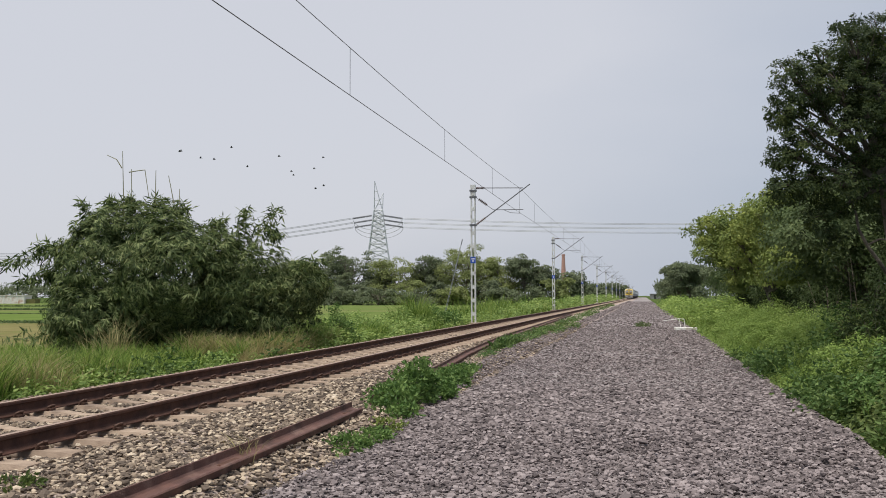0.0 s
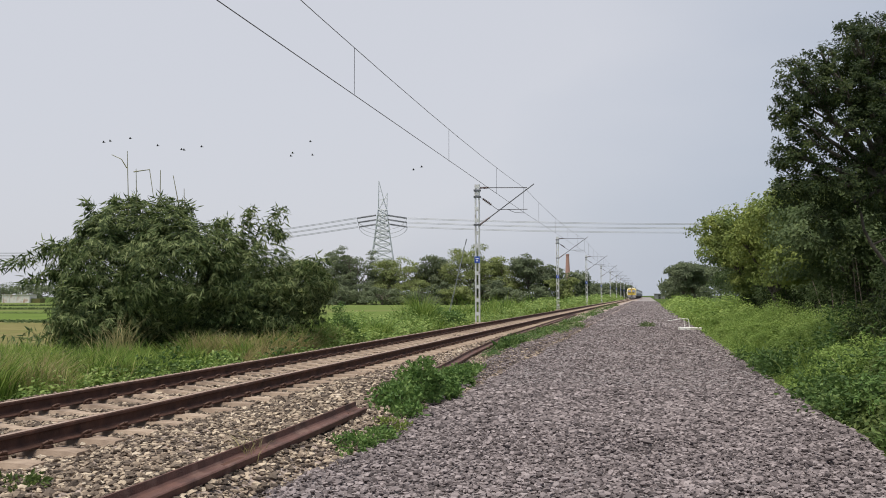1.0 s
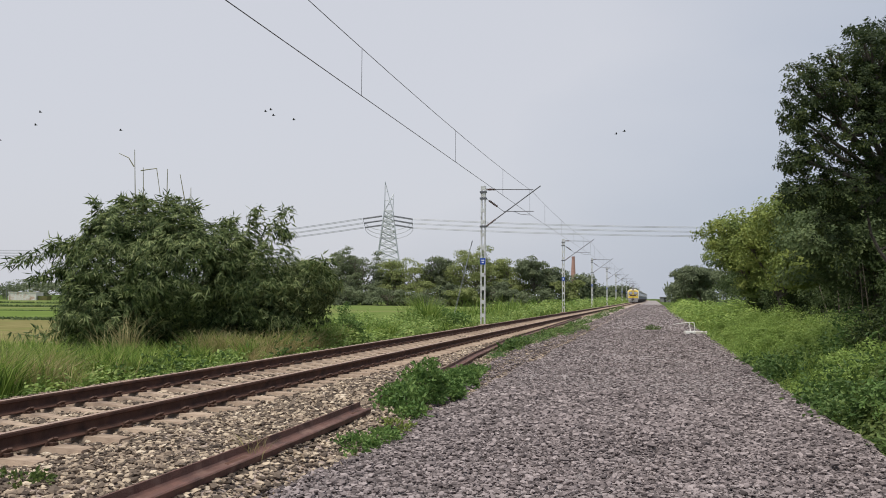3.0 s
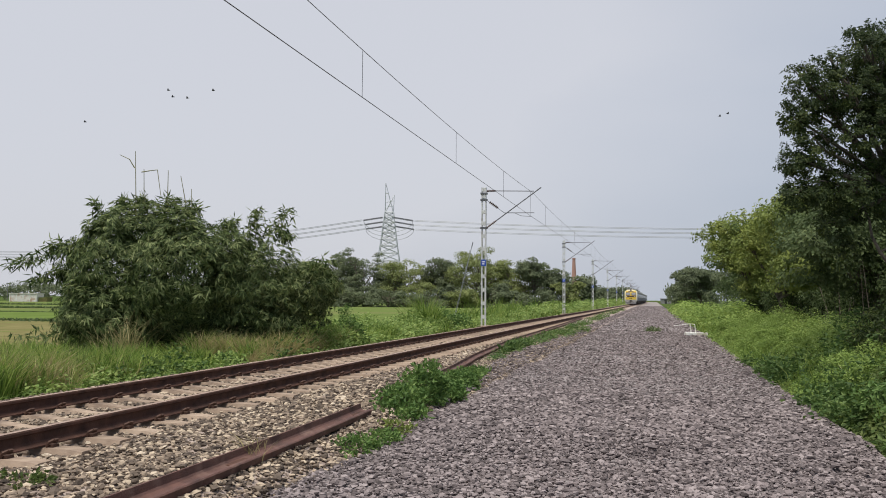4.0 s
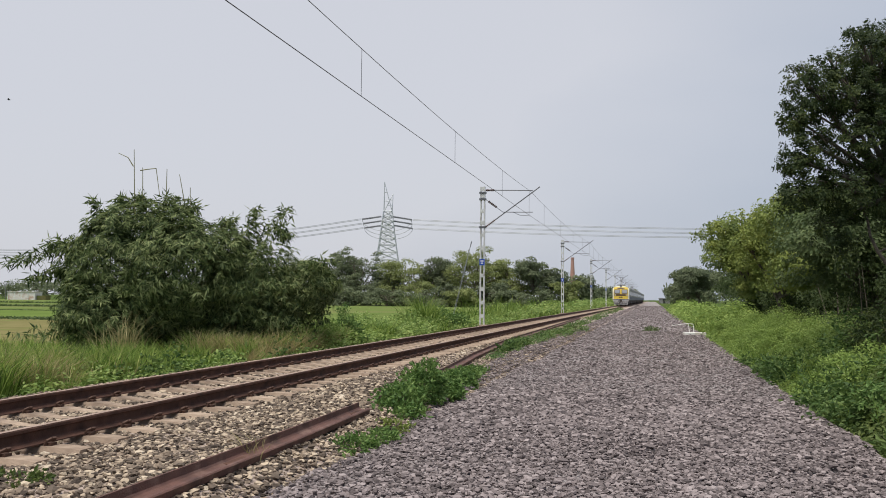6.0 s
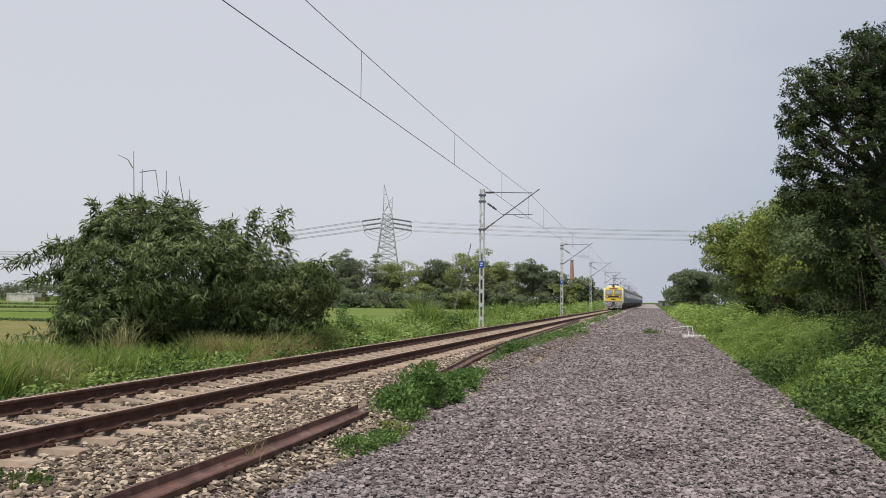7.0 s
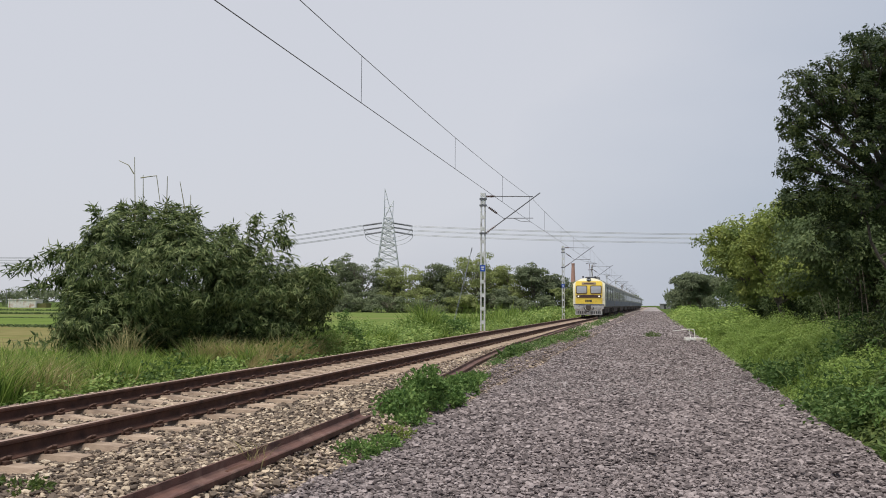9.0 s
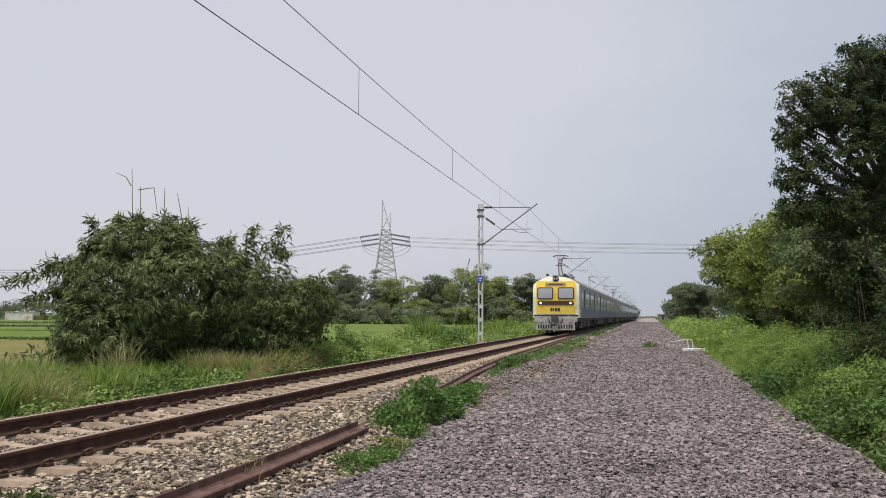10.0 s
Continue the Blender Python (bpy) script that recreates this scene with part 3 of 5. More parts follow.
def build_mast():
    mast = empty("overhead_line_mast", pose(MAST_X, MAST_Y, 0))
    h = 7.82
    for side in (-1, 1):
        bm = bmesh.new()
        x = side * 0.125
        box(bm, x - 0.012, x + 0.012, -0.075, 0.075, -0.3, h)
        box(bm, x - side * 0.06, x - side * 0.012, -0.075, -0.062, -0.3, h)
        box(bm, x - side * 0.06, x - side * 0.012, 0.062, 0.075, -0.3, h)
        part("channel", bm, M_MAST, mast)
    for z in (0.6, 1.35, 2.1, 2.85, 3.6, 4.35, 5.1, 5.8, 6.45, 7.3, 7.7):
        for y in (-0.08, 0.072):
            part("batten_plate", box(bmesh.new(), -0.12, 0.12, y, y + 0.008, z - 0.1, z + 0.1), M_MAST, mast)
    part("base_block", box(bmesh.new(), -0.35, 0.35, -0.3, 0.3, -0.3, 0.12, 0.03), M_SLEEPER, mast, "low concrete foundation block")
    for z in (7.48, 7.12, 5.55):
        bm = box(bmesh.new(), -0.19, 0.19, -0.11, 0.11, z - 0.05, z + 0.05)
        part("clamp_band", bm, M_TUBE, mast)
    dx = WIRE_X - MAST_X
    part("stay_tube", path_tube(bmesh.new(), [(0.62, 0, 7.62), (dx + 0.1, 0, 7.56)], 0.024), M_TUBE, mast)
    part("stay_insulator", insulator(bmesh.new(), (0.17, 0, 7.62), (0.66, 0, 7.62)), M_INSUL, mast, "brown ribbed porcelain insulator")
    part("bracket_tube", path_tube(bmesh.new(), [(0.66, 0, 5.92), (dx + 0.5, 0, 7.76)], 0.030), M_TUBE, mast)
    part("bracket_insulator", insulator(bmesh.new(), (0.17, 0, 5.57), (0.70, 0, 5.95)), M_INSUL, mast, "brown ribbed porcelain insulator")
    part("register_arm", path_tube(bmesh.new(), [(1.15, 0, 6.38), (dx + 0.12, 0, 6.36)], 0.020), M_TUBE, mast)
    part("steady_arm", path_tube(bmesh.new(), [(1.75, 0, 6.36), (2.1, 0, 6.2), (dx, 0, CONTACT_Z + 0.02)], 0.013), M_TUBE, mast)
    part("tie_rod", path_tube(bmesh.new(), [(0.17, 0, 7.10), (1.15, 0, 6.38)], 0.014), M_TUBE, mast)
    part("tie_insulator", insulator(bmesh.new(), (0.32, 0, 7.0), (0.8, 0, 6.65), 6, 0.085), M_INSUL, mast, "brown ribbed porcelain insulator")
    part("number_plate", box(bmesh.new(), -0.15, 0.15, -0.105, -0.095, 3.42, 3.78, 0.004), M_BLUE, mast, "blue enamel plate with pale marks")
    for z, w in ((3.66, 0.09), (3.54, 0.06)):
        part("plate_marks", box(bmesh.new(), -w, w, -0.109, -0.104, z - 0.03, z + 0.03), M_WHITE, mast)
    tagged(mast, "pale galvanised lattice mast with a cantilever arm over the track", "mast", "overhead line masts")
    return mast


mast = build_mast()
for k in range(1, 9):
    copy_thing(mast, pose(MAST_X, MAST_Y + k * MAST_STEP, 0))


def guy():
    ob = empty("guy_rod")
    top, foot = Vector((MAST_X - 0.62, MAST_Y - 0.2, 4.6)), Vector((MAST_X - 1.72, MAST_Y - 0.6, -0.3))
    for dx in (-0.035, 0.035):
        part("rod", tube(bmesh.new(), top + Vector((dx * 0.3, 0, 0)), foot + Vector((dx, 0, 0)), 0.010), M_LINE, ob)
    part("turnbuckle", tube(bmesh.new(), top.lerp(foot, 0.22), top.lerp(foot, 0.32), 0.026), M_LINE, ob)
    part("top_cap", tube(bmesh.new(), top + Vector((0.04, 0, 0.15)), top - Vector((0.03, 0, 0.15)), 0.026), M_TUBE, ob)
    tagged(ob, "slanting grey twin stay rod standing beside the mast", "guy rod")


guy()


def wire(name, pts, r, mat, label, category="wire"):
    P = [Vector(p) for p in pts]
    bm = bmesh.new()
    rings = []
    for i, p in enumerate(P):
        d = (P[min(i + 1, len(P) - 1)] - P[max(i - 1, 0)]).normalized()
        u = d.cross(Vector((0, 0, 1))).normalized()
        v = u.cross(d)
        rings.append([bm.verts.new(p + (u * math.cos(k * math.tau / 5) + v * math.sin(k * math.tau / 5)) * r) for k in range(5)])
    for q, s in zip(rings, rings[1:]):
        for k in range(5):
            bm.faces.new((q[k], q[(k + 1) % 5], s[(k + 1) % 5], s[k]))
    bm.faces.new(rings[0][::-1])
    bm.faces.new(rings[-1])
    ob = part(name, bm, mat)
    return tagged(ob, label, category)


def wire_x(y):
    """The wires zigzag a little from mast to mast."""
    k = (y - MAST_Y) / MAST_STEP
    i = math.floor(k + 1e-6)
    a, b = [(-6.50, -6.32)[j % 2] for j in (i, i + 1)]
    return a + (b - a) * (k - i)


def catenary_z(y):
    u = ((y - MAST_Y) / MAST_STEP) % 1.0
    return CATENARY_Z - 0.32 * 4 * u * (1 - u)


wire("contact_wire", [(wire_x(y), y, CONTACT_Z) for y in np.arange(MAST_Y - 2 * MAST_STEP, MAST_Y + 8.1 * MAST_STEP, MAST_STEP)], 0.0095, M_WIRE, "thin dark contact wire above the track")
cw = wire("catenary_wire", [(wire_x(y), y, catenary_z(y)) for y in np.arange(MAST_Y - 2 * MAST_STEP, MAST_Y + 8.1 * MAST_STEP, MAST_STEP / 10)], 0.0085, M_WIRE, "thin dark messenger wire above the contact wire")
for k in range(-1, 4):
    for d in (5.7, 15.25, 25.05, 34.75, 43.7):
        y = MAST_Y + k * MAST_STEP + d + 0.2
        o = part("dropper", tube(bmesh.new(), (wire_x(y), y, CONTACT_Z), (wire_x(y), y, catenary_z(y)), 0.006, n=4), M_WIRE, cw)

# ---- transmission tower and its lines ----
TOWER = Vector((-100.6, 325.0, FIELD_Z))


def strut(bm, p, q, w=0.13):
    tube(bm, p, q, w, n=4)


def tower():
    tw = empty("transmission_tower", pose(*TOWER, 0, 0, 14))
    levels = ((0, 6.6), (5, 5.85), (9.5, 5.2), (13.5, 4.65), (17, 4.15), (20, 3.7), (22.8, 3.3), (25.4, 2.95), (27.8, 2.65), (30, 2.4), (32, 2.15), (34, 1.9), (36.0, 1.7))

    def corner(i, s):
        return Vector(((-1, 1, 1, -1)[i] * s, (-1, -1, 1, 1)[i] * s, 0))
    for i in range(4):
        bm = bmesh.new()
        for (z0, s0), (z1, s1) in zip(levels, levels[1:]):
            strut(bm, corner(i, s0) + Vector((0, 0, z0)), corner(i, s1) + Vector((0, 0, z1)), 0.20)
        part("leg", bm, M_TOWER, tw)
        bm = bmesh.new()
        j = (i + 1) % 4
        for (z0, s0), (z1, s1) in zip(levels, levels[1:]):
            a0, b0 = corner(i, s0) + Vector((0, 0, z0)), corner(j, s0) + Vector((0, 0, z0))
            a1, b1 = corner(i, s1) + Vector((0, 0, z1)), corner(j, s1) + Vector((0, 0, z1))
            strut(bm, a0, b1)
            strut(bm, b0, a1)
            strut(bm, a1, b1)
        part("bracing", bm, M_TOWER, tw)
    for s, top in ((-1.35, 47.3), (1.2, 43.0)):
        bm = bmesh.new()
        apex = Vector((s * 0.3 - 1.0 if s < 0 else 1.9, s, top))
        for i in range(4):
            c = corner(i, 1.6) + Vector((0, 0, 36.0))
            strut(bm, c, apex, 0.12)
            for u in (0.35, 0.65):
                strut(bm, c.lerp(apex, u), (corner((i + 1) % 4, 1.6) + Vector((0, 0, 36.0))).lerp(apex, u), 0.07)
        part("peak", bm, M_TOWER, tw)
    for z, y in ((33.4, -5.5), (32.2, 0.0), (30.9, 5.5)):
        if y:
            bm = bmesh.new()
            for x in (-1.5, 1.5):
                strut(bm, (x, math.copysign(1.5, y), z + 1.6), (0, y, z), 0.11)
                strut(bm, (x, math.copysign(1.5, y), z - 0.4), (0, y, z), 0.11)
            part("cross_arm", bm, M_TOWER, tw)
        for s in (-1, 1):
            bm = insulator(bmesh.new(), (s * 2.2, y, z), (s * 9.6, y, z - 1.15), 22, 0.42, 0.13)
            part("insulator_string", bm, M_TUBE, tw, "long grey insulator string")
        pts = [(9.6 * math.cos(a), y, z - 1.1 - 4.6 * math.sin(a)) for a in np.linspace(0, math.pi, 13)]
        part("jumper_loop", path_tube(bmesh.new(), pts, 0.08, n=4), M_LINE, tw)
    tagged(tw, "grey steel lattice transmission tower behind the trees", "pylon")


tower()


def power_line(a, b, sag):
    a, b = Vector(a), Vector(b)
    pts = []
    for i in range(25):
        u = i / 24
        p = a.lerp(b, u)
        pts.append((p.x, p.y, p.z - sag * 4 * u * (1 - u)))
    for up in (-0.2, 0.2):
        wire("power_line", [(x, y, z + up) for x, y, z in pts], 0.085, M_LINE, "thin grey twin high-voltage line across the sky", "power line")["group"] = "high-voltage lines"


for dz, dy in ((33.4, -5.5), (32.2, 0.0), (30.9, 5.5)):
    for side, far in ((1, (TOWER.x + 330, TOWER.y + 70, dz + 3.5)), (-1, (TOWER.x - 400, TOWER.y + 160, dz + 2.0))):
        c, s = math.cos(radians(14)), math.sin(radians(14))
        power_line((TOWER.x + side * 10 * c - dy * s, TOWER.y + side * 10 * s + dy * c, FIELD_Z + dz - 1.15), (far[0], far[1] + dy, far[2]), 5.0 if side > 0 else 8.5)


def chimney():
    c = empty("kiln_chimney", pose(-44.5, 503, FIELD_Z))
    bm = bmesh.new()
    tube(bm, (0, 0, 0), (0, 0, 25.4), 2.1, 0.85, 16)
    part("shaft", bm, M_BRICK, c)
    part("rim", tube(bmesh.new(), (0, 0, 25.4), (0, 0, 26.2), 1.0, 1.0, 16), M_BRICK, c)
    tagged(c, "tall tapered red brick kiln chimney", "chimney")


chimney()


def house():
    h = empty("farm_building", pose(-225.5, 275, FIELD_Z, 0, 0, 14))
    part("wall", box(bmesh.new(), -5, 5, 0, 6, 0, 2.95), M_PLASTER, h, "stained whitewashed wall")
    part("roof", box(bmesh.new(), -5.2, 5.2, -0.25, 6.25, 2.95, 3.12), M_PLASTER, h)
    for x in (-4.9, -2.4, 0.1, 2.5, 4.9):
        part("pilaster", box(bmesh.new(), x - 0.14, x + 0.14, -0.1, 0.0, 0, 2.95), M_WHITE, h)
    part("lean_to", box(bmesh.new(), 5.2, 8.5, 1, 5, 0, 1.7), M_STUBBLE, h, "low mud-brown lean-to")
    tagged(h, "low whitewashed farm building across the fields", "house")
    p = part("utility_pole", tube(bmesh.new(), (-234, 277, FIELD_Z), (-234, 277, 6.2), 0.13, 0.09), M_TUBE)
    tagged(p, "thin grey utility pole beside the farm building", "pole")


house()


def cabin():
    h = empty("trackside_cabin", pose(5.2, 400, -0.16))
    part("wall", box(bmesh.new(), -2.3, 2.3, 0, 3.2, 0, 2.3), M_ROOF, h, "dull grey wall")
    part("roof", box(bmesh.new(), -2.55, 2.55, -0.3, 3.5, 2.3, 2.5), M_ROOF, h)
    part("door", box(bmesh.new(), -0.5, 0.5, -0.03, 0.05, 0, 2.0), M_DARK, h)
    tagged(h, "small grey trackside cabin far down the line", "cabin")


cabin()


# ---- trees ----
def tree(name, base, blobs, n, length, width, mat, seed, label, trunk_r=0.18, clump=0.4, per=14, droop=0.25, floor=None, fork=0.35, inner=0.5, pads=0, pad=0.7):
    rng = np.random.default_rng(seed)
    t = empty(name, pose(*base))
    rel = [(b[0] - base[0], b[1] - base[1], b[2] - base[2], *b[3:]) for b in blobs]
    big = max(rel, key=lambda b: b[2])
    bm = bmesh.new()
    forkp = Vector((big[0] * fork * 0.6, big[1] * fork * 0.6, max(0.3, big[2] * fork)))
    path_tube(bm, [(0, 0, -0.2), (forkp.x * 0.3 + rng.normal() * 0.05, forkp.y * 0.3, forkp.z * 0.5), tuple(forkp)], trunk_r, trunk_r * 0.75, 8)
    for b in rel:
        end = Vector((b[0], b[1], b[2] + b[5] * 0.3))
        mid = forkp.lerp(end, 0.5) + Vector((rng.normal() * 0.15 * b[3], rng.normal() * 0.15 * b[4], 0.1 * b[5]))
        path_tube(bm, [tuple(forkp), tuple(mid), tuple(end)], trunk_r * 0.6, trunk_r * 0.15, 6)
        for j in range(4):
            d = Vector(rng.normal(size=3)).normalized()
            tip = Vector(b[:3]) + Vector((d.x * b[3], d.y * b[4], abs(d.z) * b[5])) * 0.8
            tube(bm, tuple(mid.lerp(end, rng.uniform(0.1, 0.9))), tuple(tip), trunk_r * 0.2, trunk_r * 0.06, 5)
    part("trunk", bm, M_BARK, t, "grey-brown trunk and limbs")
    low = None if floor is None else floor - base[2]
    if pads:
        V, F = padded_crown(rng, rel, n, length, width, pads, pad, low)
    else:
        V, F = crown(rng, rel, n, length, width, clump, per, droop, low, inner, True)
    part_me("crown", mesh_np("crown", V, F, mat), t)
    tagged(t, label, "tree")
    return t


def rand_blobs(rng, cx, cy, z0, w, h, k, core=0.36, flat=0.9):
    """A crown of k overlapping masses about w wide and from z0 up to h."""
    out = [(cx, cy, z0 + (h - z0) * 0.5, w * core, w * core, (h - z0) * (core + 0.06))]
    for i in range(k):
        a, r = rng.uniform(0, 6.28), rng.uniform(0.18, 0.36) * w
        s = rng.uniform(0.14, 0.24)
        out.append((cx + r * math.cos(a), cy + r * math.sin(a), z0 + (h - z0) * rng.uniform(0.25, 0.82), w * s, w * s, (h - z0) * s * flat * rng.uniform(0.88, 1.1)))
    return out


def treeline():
    rng = np.random.default_rng(21)
    # place along the far field edge: x, y, width, height, crown bottom, kind
    rows = [(-112, 232, 19.4, 13.0, 0), (-101, 236, 17.1, 14.5, 1), (-92, 233, 14.8, 13.0, 0), (-86, 238, 14.8, 15.3, 0), (-79, 232, 14.8, 15.6, 0),
            (-72, 233, 13.7, 9.6, 0), (-66, 229, 16.0, 13.6, 1), (-58, 236, 13.7, 14.2, 0), (-54, 233, 12.5, 13.3, 0), (-46, 226, 18.2, 17.2, 1), (-41, 233, 13.7, 14.1, 1),
            (-35, 228, 14.8, 12.2, 1), (-29, 222, 12.5, 13.8, 0), (-25, 226, 11.4, 10.2, 0), (-97, 226, 11.4, 6.0, 0), (-83, 224, 10.3, 6.2, 0), (-74, 224, 10.3, 5.5, 0),
            (-60, 222, 11.4, 6.6, 1), (-50, 218, 10.3, 6.0, 0), (-39, 214, 10.3, 6.4, 0), (-126, 236, 20.5, 11.9, 0), (-20, 210, 8.0, 6.5, 1),
            (-108, 220, 13.7, 4.6, 0), (-90, 219, 13.7, 4.4, 1), (-78, 217, 12.5, 4.2, 0), (-67, 216, 13.7, 4.8, 0), (-55, 214, 12.5, 4.4, 0), (-46, 212, 11.4, 4.2, 1), (-33, 210, 11.4, 4.6, 0), (-26, 207, 9.1, 4.4, 0)]
    for i, (x, y, w, h, light) in enumerate(rows):
        blobs = rand_blobs(rng, x, y, FIELD_Z - (0.4 if h > 8 else 1.6), w * 0.94, h * 0.95, 12, 0.36)
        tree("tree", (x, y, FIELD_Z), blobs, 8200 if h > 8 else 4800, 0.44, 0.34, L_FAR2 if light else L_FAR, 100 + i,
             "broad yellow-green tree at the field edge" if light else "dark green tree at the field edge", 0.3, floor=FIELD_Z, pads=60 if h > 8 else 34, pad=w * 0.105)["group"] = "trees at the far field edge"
    # along the line towards the horizon
    for i, (x, y, w, h) in enumerate([(-21, 262, 11, 9.0), (-19, 300, 9, 6.5), (-17, 345, 11, 6.5), (-15, 400, 12, 7.5), (-14, 470, 14, 7.0), (-12, 560, 16, 8), (-260, 330, 40, 8), (-300, 335, 45, 9.0), (-215, 340, 38, 8.0), (-175, 330, 34, 8.5), (-150, 300, 30, 9)]):
        blobs = rand_blobs(rng, x, y, FIELD_Z + 0.2, w, h, 8)
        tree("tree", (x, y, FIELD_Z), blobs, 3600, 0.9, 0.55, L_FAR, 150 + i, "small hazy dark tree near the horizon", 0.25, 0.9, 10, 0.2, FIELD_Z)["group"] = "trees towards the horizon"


treeline()


def right_trees():
    # the big dark tree over the verge
    big = tree("tree", (5.3, 19.9, -0.1),
         [(3.15, 18.60, 5.65, 0.53, 0.64, 0.50), (3.00, 18.40, 4.65, 0.45, 0.64, 0.44), (3.90, 19.00, 5.90, 0.64, 0.80, 0.60), (4.45, 19.30, 6.70, 0.60, 0.72, 0.50), (4.10, 19.10, 4.95, 0.80, 0.88, 0.72),
          (3.10, 18.45, 3.85, 0.50, 0.64, 0.40), (3.85, 19.00, 3.75, 0.68, 0.80, 0.56), (4.80, 19.50, 5.80, 0.80, 0.88, 0.80), (4.80, 19.60, 4.10, 0.80, 0.88, 0.76), (5.70, 20.20, 5.60, 1.12, 1.12, 1.28),
          (5.80, 20.30, 3.40, 1.04, 1.04, 0.96), (2.92, 18.40, 6.05, 0.32, 0.40, 0.29), (2.75, 18.40, 5.20, 0.27, 0.40, 0.29), (2.75, 18.25, 4.30, 0.30, 0.40, 0.29), (3.50, 18.70, 6.40, 0.34, 0.40, 0.29),
          (4.20, 19.25, 7.15, 0.29, 0.40, 0.27), (2.65, 18.05, 3.65, 0.29, 0.40, 0.27), (3.60, 18.90, 3.00, 0.44, 0.56, 0.40), (7.00, 20.50, 5.00, 1.36, 1.36, 1.76), (5.00, 19.60, 7.10, 0.56, 0.64, 0.40), (4.60, 20.3, 6.1, 0.8, 0.8, 0.6), (5.0, 20.8, 6.9, 0.75, 0.8, 0.6)],
         100000, 0.074, 0.036, L_NEEM, 31, "large dark leafy tree overhanging the verge", 0.13, 0.115, 40, 0.25, 0.6, 0.55, 0.3)
    limb = [(5.4, 19.9, 0.6), (5.1, 19.6, 1.75), (4.68, 19.2, 2.28), (4.47, 19.2, 2.60), (4.32, 19.2, 2.93), (4.3, 19.3, 3.25), (4.2, 19.5, 3.7)]
    bm = path_tube(bmesh.new(), [(x - 5.3, y - 19.9, z + 0.1) for x, y, z in limb], 0.046, 0.024, 8)
    path_tube(bm, [(-0.85, -0.7, 2.7), (-0.6, -0.7, 2.83), (-0.3, -0.7, 2.8)], 0.024, 0.015, 6)
    part("limb", bm, M_BARK, big, "bare curved grey-brown limb")
    spec = [((6.2, 27.0), 5.6, 5.2, L_SCRUB, "dense grey-green tree at the verge"), ((6.3, 35.0), 6.0, 6.1, L_MID, "yellow-green tree at the verge"),
            ((5.8, 43.5), 6.2, 6.2, L_MID, "yellow-green tree at the verge"), ((6.4, 53.0), 6.4, 6.0, L_MID, "yellow-green tree at the verge"),
            ((6.6, 64.0), 6.4, 6.2, L_SCRUB, "grey-green tree at the verge"), ((8.6, 80.0), 7.0, 6.6, L_SCRUB, "grey-green tree at the verge"),
            # from here L_FAR: the farther trees take the leaf colour with painted haze
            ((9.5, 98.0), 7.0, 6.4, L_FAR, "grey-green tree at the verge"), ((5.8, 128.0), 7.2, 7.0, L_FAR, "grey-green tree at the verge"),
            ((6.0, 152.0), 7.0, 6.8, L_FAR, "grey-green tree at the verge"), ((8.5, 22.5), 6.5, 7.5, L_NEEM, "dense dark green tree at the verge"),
            ((9.5, 32.0), 7.0, 7.5, L_NEEM, "dense dark green tree at the verge"), ((10.5, 45.0), 8.0, 8.0, L_NEEM, "dense dark green tree at the verge")]
    rng = np.random.default_rng(8)
    for i, ((x, y), w, h, mat, label) in enumerate(spec):
        size = 0.10 + y * 0.0016
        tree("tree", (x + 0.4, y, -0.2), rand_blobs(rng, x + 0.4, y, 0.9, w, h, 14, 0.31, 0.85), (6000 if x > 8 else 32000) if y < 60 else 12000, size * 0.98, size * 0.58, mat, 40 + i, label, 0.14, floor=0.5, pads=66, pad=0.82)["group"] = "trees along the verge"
    for i, (x, y, w, h) in enumerate([(13, 240, 22, 7), (12, 330, 18, 7), (16, 420, 24, 8)]):
        tree("tree", (x, y, -0.4), rand_blobs(rng, x, y, 0.0, w, h, 8), 3000, 0.9, 0.5, L_FAR, 60 + i, "hazy distant tree beyond the gravel bed", 0.2, 0.8, 10, 0.2, 0.0)["group"] = "trees towards the horizon"


right_trees()


def shrub(name, blobs, n, length, width, mat, seed, label, clump=0.2, per=10, droop=0.1, floor=0.0, group=""):
    rng = np.random.default_rng(seed)
    b0 = blobs[0]
    base = (b0[0], b0[1], ground_z(b0[0]))
    s = empty(name, pose(*base))
    rel = [(b[0] - base[0], b[1] - base[1], b[2] - base[2], *b[3:]) for b in blobs]
    bm = bmesh.new()
    for b in rel:
        for j in range(3):
            tube(bm, (rng.normal() * 0.1, rng.normal() * 0.1, -0.05), (b[0] + rng.normal() * 0.3 * b[3], b[1] + rng.normal() * 0.3 * b[4], b[2] + 0.4 * b[5]), 0.02, 0.006, 5)
    part("stems", bm, M_BARK, s, "thin woody stems")
    V, F = crown(rng, rel, n, length, width, clump, per, droop, 0.0, 0.35)
    part_me("foliage", mesh_np("foliage", V, F, mat), s)
    return tagged(s, label, "shrub", group)


def undergrowth():
    rng = np.random.default_rng(12)
    for i in range(16):
        y = 14.5 + i * 2.9
        x = 6.8 + rng.uniform(-0.5, 0.6)
        blobs = [(x + rng.uniform(-0.7, 0.9), y + rng.uniform(-1.3, 1.3), rng.uniform(1.0, 2.6), rng.uniform(0.7, 1.1), rng.uniform(0.8, 1.3), rng.uniform(0.5, 0.9)) for _ in range(5)]
        shrub("shrub", blobs, 5200, 0.085 + 0.0011 * y, 0.030 + 0.0005 * y, L_SCRUB if i % 3 == 0 else L_NEEM, 200 + i, "grey-green hanging scrub under the trees", 0.3, 20, 0.8, group="scrub under the trees")


